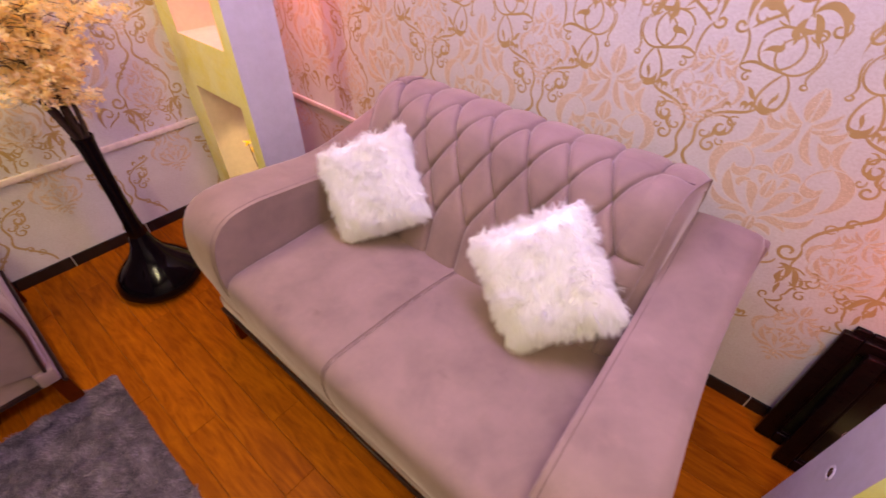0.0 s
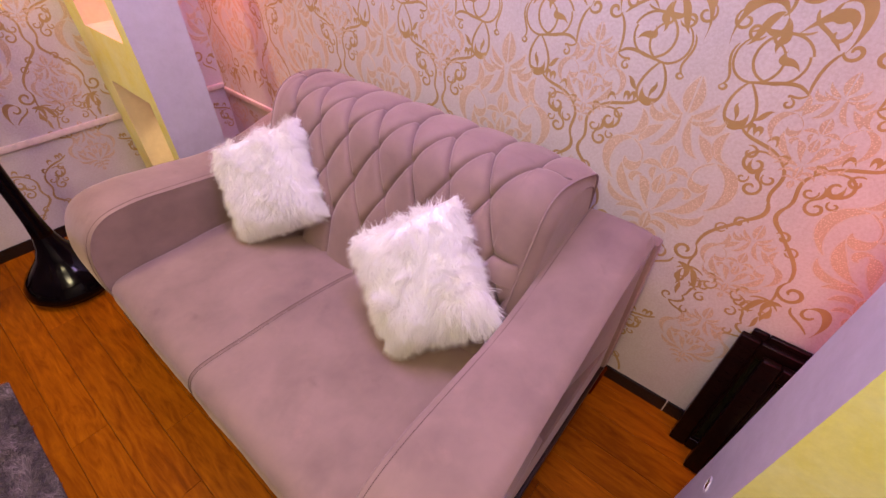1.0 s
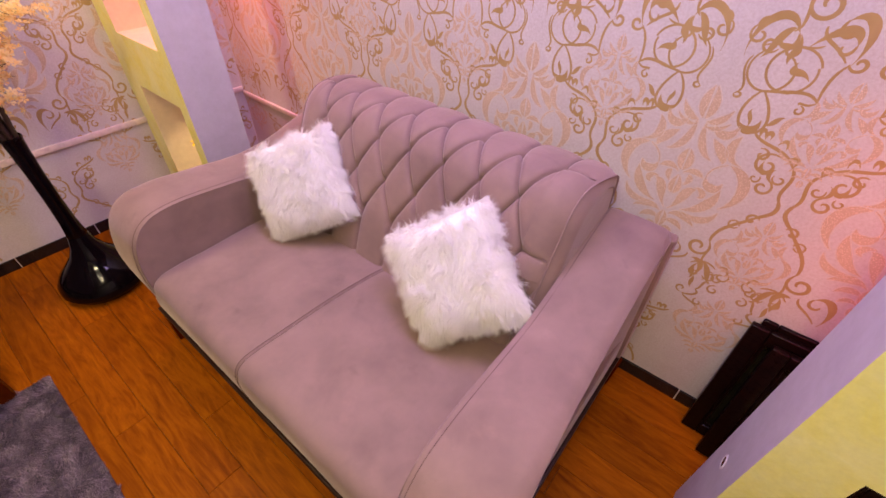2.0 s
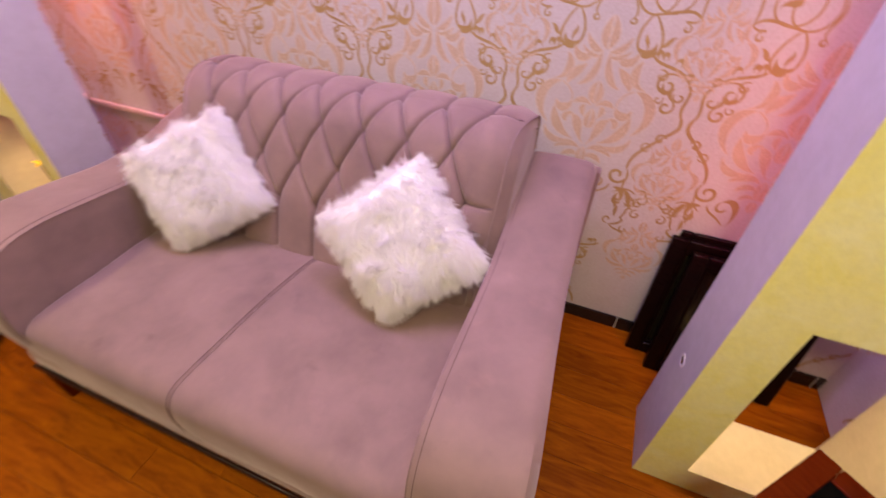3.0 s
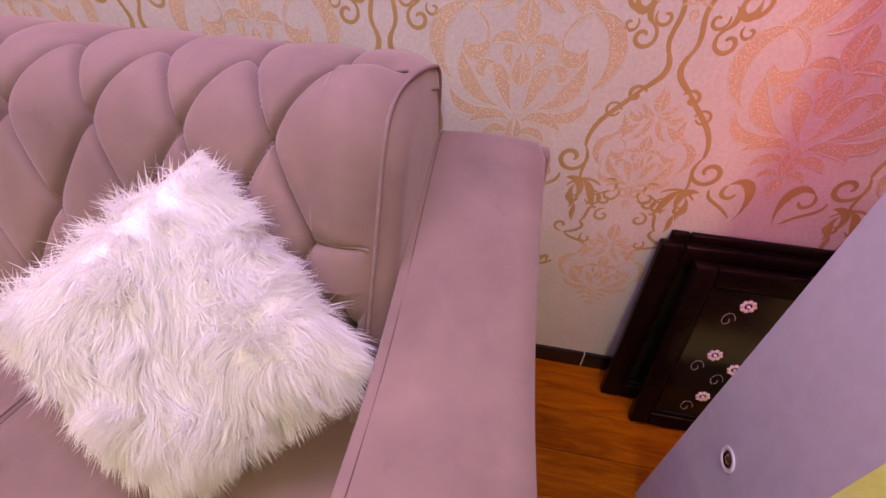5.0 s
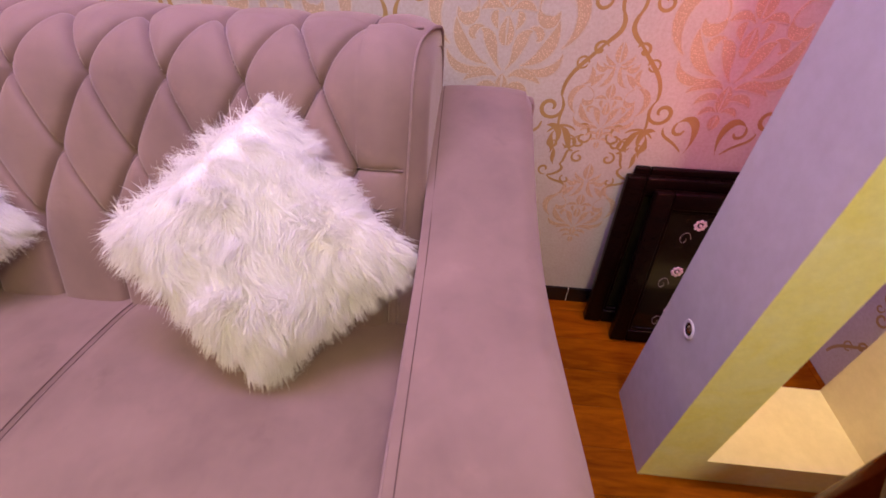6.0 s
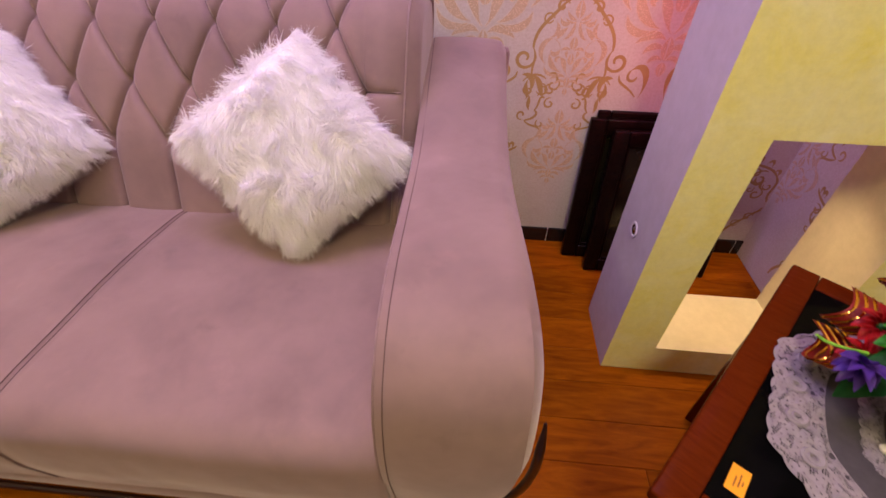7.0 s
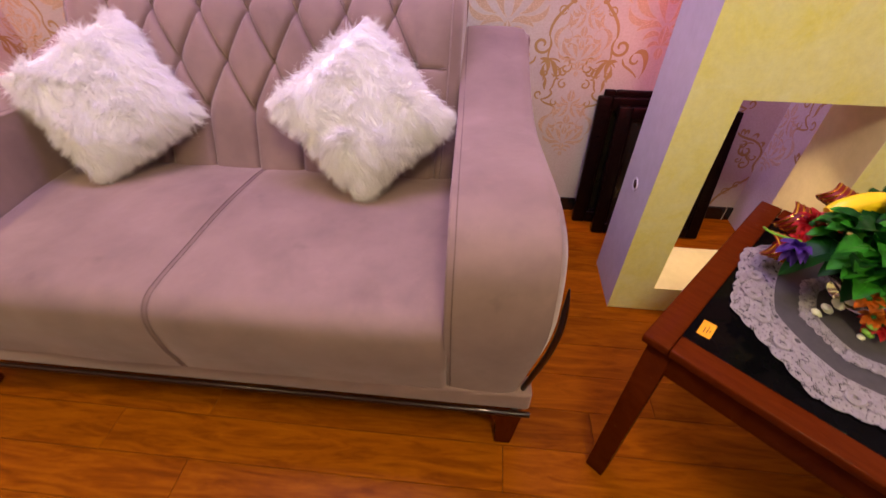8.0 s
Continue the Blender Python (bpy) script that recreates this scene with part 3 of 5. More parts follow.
def skirting(name, along, length, place):
    """Black tiles in a row with pale joints; place(b, u0, u1) makes one tile's box."""
    ob = thing(name, "glossy black tile skirting with pale joints", "skirting", kind="structure")
    part("joint", place(0.0, length, 0.0075, 0.0585), GROUT, ob)
    u, k = along, 0
    while u < length:
        part("tile", place(max(u, 0) + 0.0018, min(u + 0.355, length) - 0.0018, 0.0100, 0.0610, 0.0012), TILE, ob)
        u += 0.355
    return ob


skirting("skirting_back", -0.064, WALL_R - WALL_L, lambda a, b, d, h, bev=0.0: box(WALL_L + a, WALL_L + b, -d, 0, 0, h, bev, 1))
skirting("skirting_left", -0.042, 2.6, lambda a, b, d, h, bev=0.0: box(WALL_L, WALL_L + d, -b - 0.012, -a - 0.012, 0, h, bev, 1))


# -- niche partitions
def partition(name, x0, x1, inner, holes, label):
    """A deep screen with openings; inner: the side towards the room's middle."""
    y0, y1 = -0.576, -0.352
    ob = thing(name, label, "partition", kind="structure")
    hx0, hx1 = holes[0][0], holes[0][1]

    def block(pname, b, plabel=""):
        o = part(pname, b, [YELLOW, WHITE, CREAM], ob, plabel, smooth=False)
        for p in o.data.polygons:
            c = p.center
            if p.normal.y < -0.5:
                p.material_index = 0
            elif abs(p.normal.x) > 0.5 and abs(c.x - inner) < 0.004:
                p.material_index = 1
            elif p.normal.y > 0.5:
                p.material_index = 1
            else:
                p.material_index = 2

    block("post", box(x0, hx0, y0, y1, 0, CEIL), "yellow front and lavender white side")
    block("post", box(hx1, x1, y0, y1, 0, CEIL))
    z = 0.0
    for _, _, a, b in holes:
        block("shelf", box(hx0, hx1, y0, y1, z, a))
        z = b
    block("header", box(hx0, hx1, y0, y1, z, CEIL))
    return ob


partition("partition_left", WALL_L + 0.001, -1.128, -1.128, [(-1.605, -1.205, 0.105, 0.722), (-1.605, -1.205, 0.962, 1.70)], "yellow and white niche partition lit pink and amber")
partition("partition_right", 1.143, WALL_R - 0.001, 1.143, [(1.270, 1.640, 0.105, 0.748), (1.270, 1.640, 0.985, 1.70)], "yellow and white open niche partition lit amber")

# -- recessed eyeball light
spot = thing("wall_spot", "small round chrome recessed light in white partition", "spot light", m=pose(1.143, -0.457, 0.429, 0, -90, 0))
part("ring", lathe([(0.0145, 0.0005), (0.0200, 0.0005), (0.0215, 0.0018), (0.0200, 0.0034), (0.0155, 0.0034), (0.0140, 0.0015)], 32), simple("ring_paint", (0.7, 0.68, 0.72), 0.3), spot)
part("bezel", lathe([(0.0142, 0.0010), (0.0130, 0.0026), (0.0095, 0.0022), (0.0080, 0.0012)], 28), TILE, spot)
part("lens", lathe([(0.0082, 0.0012), (0.006, 0.0030), (0.003, 0.0038), (0.0002, 0.0040)], 24), CHROME, spot)


# ---- sofa and armchair ----
ARM = [(-0.060, 0.17), (-0.058, 0.50), (-0.060, 0.70), (-0.078, 0.752), (-0.130, 0.768), (-0.300, 0.728), (-0.450, 0.687), (-0.600, 0.670), (-0.780, 0.682),
       (-0.920, 0.690), (-1.022, 0.672), (-1.082, 0.615), (-1.108, 0.525), (-1.110, 0.420), (-1.092, 0.300), (-1.080, 0.215)]
BACK = [(-0.520, 0.430), (-0.487, 0.520), (-0.455, 0.610), (-0.407, 0.730), (-0.350, 0.849), (-0.300, 0.893), (-0.235, 0.902), (-0.165, 0.892), (-0.120, 0.868), (-0.108, 0.790), (-0.105, 0.620)]
SEAT = [(-0.440, 0.385), (-0.530, 0.445), (-0.700, 0.466), (-0.900, 0.463), (-1.020, 0.460), (-1.076, 0.450), (-1.102, 0.414), (-1.104, 0.335), (-1.094, 0.270), (-1.086, 0.222)]


def arm_bm(inner, outer, sign):
    prof = smooth_path([(0, y, z) for y, z in ARM], 6)
    n = len(prof) - 1

    def at(s):
        p = prof[min(n, round(s * n))]
        k = max(0, min(1, (-p.y - 0.06) / 1.0))
        xi = inner - 0.036 * (1 - k)
        xo = outer - 0.030 + 0.046 * k ** 2.2
        if k > 0.9 and p.z < 0.5:
            xo -= 0.10 * (0.5 - p.z) ** 1.3 * 2
        return p, xi, xo

    core = Vector((0, -0.55, 0.33))

    def f(s, w):
        p, xi, xo = at(s)
        d = (core - Vector((0, p.y, p.z)))
        d.normalize()
        k = w * 16
        if k <= 2:
            t = (0.96, 0.45, 0.012)[int(k)]
            q = Vector((0, p.y, p.z)).lerp(core, t)
            return Vector((sign * xi, q.y, q.z))
        if k >= 14:
            t = (0.05, 0.45, 0.96)[int(k) - 14]
            q = Vector((0, p.y, p.z)).lerp(core, t)
            return Vector((sign * (xo - 0.055 * t), q.y, q.z))
        a = (k - 2) / 12
        x = xi + (xo - xi) * a
        e = min(a * (xo - xi), (1 - a) * (xo - xi) * 0.55)
        sink = 0.010 * max(0, 1 - e / 0.026) ** 2
        q = Vector((0, p.y, p.z)) + d * sink
        lump = 0.0025 * noise.noise(Vector((x * 9, q.y * 7, q.z * 7)))
        return Vector((sign * x, q.y, q.z)) - d * (lump + 0.004 * math.sin(math.pi * a))

    bm = grid(f, n, 16)
    if sign < 0:
        bmesh.ops.reverse_faces(bm, faces=bm.faces[:])
    return bm, prof, at


def tuft_bm(half, shift, step=0.0034, mid=0.0, ends=(-1, 1)):
    prof = smooth_path([(0, y, z) for y, z in BACK], 20)
    acc = [0.0]
    for a, b in zip(prof, prof[1:]):
        acc.append(acc[-1] + (b - a).length)
    total = acc[-1]
    s_row = min((abs(p.z - 0.730) + (0 if p.y < -0.2 else 9), acc[i]) for i, p in enumerate(prof))[1]
    U, R = 0.14, 0.131

    def base(s):
        s = max(0, min(total - 1e-6, s))
        i = int(np.searchsorted(acc, s, side="right")) - 1
        t = (s - acc[i]) / (acc[i + 1] - acc[i])
        d = (prof[i + 1] - prof[i]).normalized()
        return prof[i].lerp(prof[i + 1], t), Vector((0, -d.z, d.y))

    def crease(x, s):
        u, r = (x + mid - shift) / U, (s - s_row) / (2 * R)
        past = max(ends[0] - u, u - ends[1])
        if past > 0 and r > -0.25:
            # short pleats from the last buttons to the edge
            d = min(abs(r), abs(r - 1)) * 2 * R
            dv = math.hypot(past * U, d)
            if r > 1:
                d = min(d, past * U)
            d = 0.004 + 1.7 * d
        elif r < -0.5:
            d = abs((u - 0.5) - round(u - 0.5)) * U
            dv = math.hypot(d, (r + 0.5) * 2 * R)
        elif r > 1.0:
            d = abs(u - round(u)) * U
            dv = math.hypot(d, (r - 1) * 2 * R)
        else:
            p, q = u + r, u - r
            c = U * 0.88
            d = min(abs(p - round(p)), abs(q - round(q))) * c
            best = 9
            for row in (-1, 0, 1, 2):
                off = 0.5 if row % 2 else 0.0
                du = (u - off) - round(u - off)
                best = min(best, math.hypot(du * U, (r - row / 2) * 2 * R))
            dv = best
        return d, dv

    def f(a, b):
        x, s = (2 * a - 1) * half, b * total
        p, n = base(s)
        edge = min(half - abs(x), 0.06)
        e = max(0.0, 1 - edge / 0.055) ** 2
        d, dv = crease(x, s)
        live = min(1, max(0, (half - 0.004 - abs(x)) / 0.02))
        h = 0.031 - live * (0.015 * math.exp(-d / 0.0042) + 0.010 * math.exp(-d / 0.022) + 0.016 * math.exp(-dv / 0.013))
        h -= 0.020 * e
        h *= min(1, max(0.25, (total - s) / 0.10))
        side = 0.018 * math.sin(math.pi * min(1, s / total)) * (x / half) ** 7
        t = min(1, max(0, (s / total - 0.50) / 0.25))
        x *= 1 - 0.055 * (1 - t * t * (3 - 2 * t)) * (x / half) ** 4
        return Vector((x + side + mid, p.y, p.z)) + Vector((0, n.y, n.z)) * h

    nu, nv = int(2 * half / step), int(total / step)
    bm = grid(f, nu, nv)
    bmesh.ops.reverse_faces(bm, faces=bm.faces[:])
    # side panels
    for a in (0.0, 1.0):
        def g(i, j, a=a):
            q = f(a, i)
            c = Vector((q.x, -0.26, 0.60))
            o = q.lerp(c, j * 0.97)
            sg, t = (1 if a else -1), min(1, j / 0.16)
            o.x += (mid + sg * (half + 0.016) - q.x) * t * (2 - t)
            return o
        b2 = grid(g, 80, 24)
        if a < 0.5:
            bmesh.ops.reverse_faces(b2, faces=b2.faces[:])
        join(bm, b2)
    bmesh.ops.recalc_face_normals(bm, faces=bm.faces[:])
    # folded seams along the diamonds and pleats, coloured darker for crease shade
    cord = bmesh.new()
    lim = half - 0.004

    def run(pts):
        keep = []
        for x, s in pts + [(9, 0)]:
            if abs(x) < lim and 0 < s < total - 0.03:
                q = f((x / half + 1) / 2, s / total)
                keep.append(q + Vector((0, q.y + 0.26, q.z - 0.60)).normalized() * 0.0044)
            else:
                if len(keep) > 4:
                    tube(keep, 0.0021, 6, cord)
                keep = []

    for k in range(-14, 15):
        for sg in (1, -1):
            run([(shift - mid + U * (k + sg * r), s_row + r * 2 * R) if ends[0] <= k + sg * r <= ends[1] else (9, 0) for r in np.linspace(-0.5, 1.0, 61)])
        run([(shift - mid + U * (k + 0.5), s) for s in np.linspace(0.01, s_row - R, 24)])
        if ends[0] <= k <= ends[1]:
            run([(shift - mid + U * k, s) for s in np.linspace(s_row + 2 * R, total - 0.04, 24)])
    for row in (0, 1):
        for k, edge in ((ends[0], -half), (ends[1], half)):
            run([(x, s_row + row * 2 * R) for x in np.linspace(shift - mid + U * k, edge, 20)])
    return bm, f, total, cord


def seam_x(seam, y):
    """The seam drifts a little towards the front."""
    return seam + 0.010 + (max(y, -1.09) + 0.50) * 0.068


def seat_bm(half, seam):
    prof = smooth_path([(0, y, z) for y, z in SEAT], 9)
    n = len(prof) - 1

    def f(a, b):
        x = (2 * a - 1) * half
        i = round(b * n)
        p = prof[i]
        q = prof[min(i + 1, n)] - prof[max(i - 1, 0)]
        nn = Vector((0, q.z, -q.y)).normalized()
        e = half - abs(x)
        h = 0.006 * math.sin(math.pi * a) - 0.008 * max(0, 1 - e / 0.014) ** 2
        h += 0.004 * noise.noise(Vector((x * 5, p.y * 5, p.z * 5))) + 0.0012 * noise.noise(Vector((x * 22, p.y * 14, p.z * 14 + 3)))
        if seam is not None:
            d = abs(x - seam_x(seam, p.y))
            h += 0.003 * (1 - math.exp(-(d / 0.022) ** 2)) - 0.005 * math.exp(-(d / 0.0026) ** 2) + 0.0014 * math.exp(-((d - 0.008) / 0.003) ** 2)
        return Vector((x, p.y, p.z)) + nn * h

    nu = int(2 * half / 0.0035)
    bm = grid(f, nu, n)
    return bm, f


def couch(name, label, category, half, arm, m, seam, shift):
    """A tufted seat: half the seat's width, the arm's width."""
    ob = thing(name, label, category, m=m)
    bm, sf = seat_bm(half + 0.004, seam)
    seat = part("seat", bm, SUEDE, ob)
    if seam is not None:
        for dx in (-0.0060, 0.0060):
            pts = []
            for b in range(4, 82):
                y = sf(0.3, b / 81).y
                pts.append(sf((seam_x(seam, y) + dx + half + 0.004) / (2 * half + 0.008), b / 81) + Vector((0, -0.0004, 0.0004)))
            part("stitching", tube(pts, 0.0012, 5), STITCH, seat)
    bm, bf, _, cord = tuft_bm(half - 0.022 if seam is not None else half - 0.045, shift, 0.0034 if seam is not None else 0.008, -0.020 if seam is not None else 0.0, (-3, 4) if seam is not None else (-1, 1))
    back = part("backrest", bm, SUEDE, ob, "diamond tufted mauve suede backrest")
    part("fold_seam", cord, FOLD_SHADE, back)
    for a, o in ((0.0, -1), (1.0, 1)):
        part("piping", tube([bf(a, k / 60) + Vector((o * 0.002, 0, 0)) for k in range(0, 61)], 0.0032, 8), PIPING, back)
        part("piping", tube([bf(a, k / 60).lerp(Vector((bf(a, k / 60).x, -0.26, 0.6)), 0.105) + Vector((o * 0.005, 0, 0)) for k in range(0, 61)], 0.0022, 6), PIPING, back)
    for sg in (1, -1):
        bm, prof, at = arm_bm(half + (0.008 if sg < 0 else 0), half + arm + (0.014 if sg < 0 else 0), sg)
        a = part("armrest", bm, SUEDE, ob)
        n = len(prof) - 1
        core = Vector((0, -0.55, 0.33))
        edge, stitch, trim = [], [], []
        for i in range(12, n + 1):
            p, xi, xo = at(i / n)
            d = (core - Vector((0, p.y, p.z))).normalized()
            edge.append(Vector((sg * (xi - 0.0005), p.y, p.z)) + d * 0.0075)
            stitch.append(Vector((sg * (xi + 0.013), p.y, p.z)) + d * 0.0012)
            if p.y < -0.9 and p.z < 0.60:
                trim.append(Vector((sg * (xo + 0.0030), p.y + 0.013, p.z - 0.003)))
        part("piping", tube(edge, 0.0020, 7), PIPING, a)
        part("stitching", tube(stitch, 0.0009, 5), STITCH, a)
        part("trim", tube(trim, 0.0068, 10, taper=lambda s: min(1, 0.3 + s * 5)), DARKWOOD, a, "glossy dark wood arm trim")
    w = half + arm
    part("back_core", box(-half + 0.022, half - 0.022, -0.375, -0.12, 0.30, 0.72, 0.02, 2), SUEDE, ob)
    part("base_rail", box(-w - 0.004, w + 0.004, -1.089, -1.03, 0.158, 0.224, 0.010, 3), SUEDE, ob)
    part("base_frame", box(-w + 0.035, w - 0.035, -1.03, -0.06, 0.150, 0.30, 0.006, 1), SUEDE, ob)
    part("back_panel", box(-w + 0.02, w - 0.02, -0.104, -0.056, 0.15, 0.74, 0.012, 2), SUEDE, ob)
    part("front_trim", tube([(x * (w + 0.006), -1.094, 0.149) for x in np.linspace(-1, 1, 9)], 0.0075, 10), DARKWOOD, ob, "glossy dark wood base trim")
    for sx in (-1, 1):
        part("side_trim", box(sx * (w - 0.03) - 0.008, sx * (w - 0.03) + 0.008, -1.09, -0.07, 0.140, 0.158, 0.004, 2), DARKWOOD, ob)
        for y, sy in ((-1.075, 1), (-0.10, -1)):
            bm = bmesh.new()
            ring = [(0.0, 0.142), (0.098, 0.142), (0.078, 0.132), (0.064, 0.112), (0.058, 0.085), (0.056, 0.0), (0.014, 0.0), (0.008, 0.06)]
            lo = [bm.verts.new((sx * (w - 0.012 - a), y - 0.024, z)) for a, z in ring]
            hi = [bm.verts.new((sx * (w - 0.012 - a), y + 0.024, z)) for a, z in ring]
            bm.faces.new(lo)
            bm.faces.new(hi[::-1])
            for i in range(len(ring)):
                j = (i + 1) % len(ring)
                bm.faces.new((lo[j], lo[i], hi[i], hi[j]))
            bmesh.ops.recalc_face_normals(bm, faces=bm.faces[:])
            bmesh.ops.bevel(bm, geom=bm.edges[:], offset=0.003, segments=2, affect="EDGES")
            part("leg", bm, REDWOOD, ob, "curved red brown wooden leg")
    return ob


couch("sofa", "mauve suede two-seat sofa with diamond tufted back", "sofa", 0.590, 0.205, pose(0.025, 0, 0), -0.025, -0.107)
couch("armchair", "mauve suede armchair with curved wooden legs on rug", "armchair", 0.215, 0.195, pose(-1.292, -2.722, 0.006, 0, 0, 180), None, 0.0)


# ---- fur cushions ----
def cushion(left, right, top, bottom, seed, label):
    """A square cushion standing on a corner, given its four corners."""
    rnd = random.Random(seed)
    left, right, top, bottom = (Vector(p) for p in (left, right, top, bottom))
    c = (left + right + top + bottom) / 4
    ex, ez = (right - left) / 2, (top - bottom) / 2
    n = ez.cross(ex).normalized()
    if n.y > 0:
        n = -n
    ob = thing("cushion", label, "cushion", "fur cushions on the sofa", m=Matrix.Translation(c))

    def pos(a, b, sgn=1, puff=1.0):
        # a, b run along the sides; the corners lie on the diagonals
        k = 1 - 0.07 * (1 - a * a) * abs(b) ** 2 - 0.07 * (1 - b * b) * abs(a) ** 2
        a2, b2 = a * k, b * k
        p = ex * ((a2 + b2) / 2) * 0.98 + ez * ((b2 - a2) / 2) * 0.98
        h = 0.072 * ((1 - a ** 4) * (1 - b ** 4)) ** 0.62
        return p + n * sgn * h * puff

    bm = bmesh.new()
    for sg in (1, -1):
        b2 = grid(lambda i, j: pos(2 * i - 1, 2 * j - 1, sg, 1.0 if sg > 0 else 0.7), 22, 22)
        join(bm, b2)
    bmesh.ops.remove_doubles(bm, verts=bm.verts[:], dist=0.0005)
    bmesh.ops.recalc_face_normals(bm, faces=bm.faces[:])
    body = part("cover", bm, FURBASE, ob)
    vs, fs = [], []

    def strand(root, d, length, droop, w):
        side = d.cross(Vector((rnd.uniform(-1, 1), rnd.uniform(-1, 1), rnd.uniform(-1, 1)))).normalized()
        p, i0 = root, len(vs)
        for k in range(3):
            t = k / 3
            ww = w * (1 - 0.75 * t)
            vs.extend([tuple(p - side * ww), tuple(p + side * ww)])
            d = (d + droop).normalized()
            p = p + d * (length / 3)
        vs.append(tuple(p))
        fs.extend([(i0, i0 + 1, i0 + 3, i0 + 2), (i0 + 2, i0 + 3, i0 + 5, i0 + 4), (i0 + 4, i0 + 5, i0 + 6)])

    for k in range(40000):
        sg = 1 if rnd.random() < 0.82 else -1
        a, b = rnd.uniform(-1, 1), rnd.uniform(-1, 1)
        if rnd.random() < 0.26:
            if rnd.random() < 0.5:
                a = math.copysign(1 - abs(rnd.gauss(0, 0.03)), a)
            else:
                b = math.copysign(1 - abs(rnd.gauss(0, 0.03)), b)
        a, b = max(-1, min(1, a)), max(-1, min(1, b))
        root = pos(a, b, sg, 1.0 if sg > 0 else 0.7)
        rim = max(abs(a), abs(b))
        out = (n * sg * (1.0 - 0.75 * rim ** 6) + (ex.normalized() * (a + b) + ez.normalized() * (b - a)) * 0.5 * rim ** 3).normalized()
        q = Vector((a * 2.2 + seed, b * 2.2, sg))
        swirl = Vector((noise.noise(q), noise.noise(q + Vector((9, 4, 2))), noise.noise(q + Vector((3, 17, 6)))))
        q2 = q * 4.5
        tuft = Vector((noise.noise(q2), noise.noise(q2 + Vector((9, 4, 2))), noise.noise(q2 + Vector((3, 17, 6)))))
        d = (out * 0.55 + swirl * 0.8 + tuft * 0.75 + Vector((0.22, 0, -0.45)) + Vector((rnd.gauss(0, 0.16), rnd.gauss(0, 0.16), rnd.gauss(0, 0.16)))).normalized()
        if d.dot(out) < 0.12:
            d = (d - out * (d.dot(out) - 0.22)).normalized()
        length = rnd.uniform(0.016, 0.046) * (0.45 if abs(a * b) > 0.82 else 1)
        strand(root, d, length, Vector((0, -0.02, -0.17)), rnd.uniform(0.0004, 0.0011))
    me = bpy.data.meshes.new("fur")
    me.from_pydata(vs, [], fs)
    me.materials.append(FUR)
    me.shade_smooth()
    o = new("fur", me)
    o.parent = ob
    tagged(o, "long white fur strands", kind="stuff")
    return ob


cushion((-0.606, -0.612, 0.728), (-0.137, -0.494, 0.598), (-0.374, -0.396, 0.860), (-0.409, -0.694, 0.474), 3, "fluffy white fur cushion against the tufted backrest")
cushion((0.068, -0.566, 0.682), (0.582, -0.524, 0.638), (0.356, -0.430, 0.872), (0.362, -0.712, 0.476), 5, "fluffy white fur cushion beside the sofa arm")

# ---- side table ----
T = pose(0.972, -1.131, 0, 0, 0, 49.0)
TABLE_L, TABLE_W, TABLE_H = 0.606, 0.606, 0.537
table = thing("side_table", "red brown wooden side table with black glass top", "side table", m=T)
RAILW = 0.048
for nm, (a, b, c, d) in (("rail", (0, TABLE_L, -RAILW, 0)), ("rail", (0, TABLE_L, -TABLE_W, -TABLE_W + RAILW)), ("rail", (0, RAILW, -TABLE_W + RAILW + 0.0008, -RAILW - 0.0008)), ("rail", (TABLE_L - RAILW, TABLE_L, -TABLE_W + RAILW + 0.0008, -RAILW - 0.0008))):
    part("top_" + nm, box(a, b, c, d, TABLE_H - 0.020, TABLE_H, 0.004, 3), REDWOOD, table)
part("glass_panel", box(RAILW, TABLE_L - RAILW, -TABLE_W + RAILW, -RAILW, TABLE_H - 0.014, TABLE_H - 0.0020, 0.001, 1), BLACKGLASS, table, "glossy black glass panel")
for a, b, c, d in ((0.012, TABLE_L - 0.012, -0.032, -0.014), (0.012, TABLE_L - 0.012, -TABLE_W + 0.014, -TABLE_W + 0.032), (0.014, 0.032, -TABLE_W + 0.033, -0.033), (TABLE_L - 0.032, TABLE_L - 0.014, -TABLE_W + 0.033, -0.033)):
    part("apron", box(a, b, c, d, TABLE_H - 0.082, TABLE_H - 0.0205, 0.003, 2), REDWOOD, table)
for lx in (0.011, TABLE_L - 0.057):
    for ly in (-0.057, -TABLE_W + 0.011):
        part("leg", box(lx, lx + 0.046, ly, ly + 0.046, 0, TABLE_H - 0.021, 0.004, 2), REDWOOD, table)

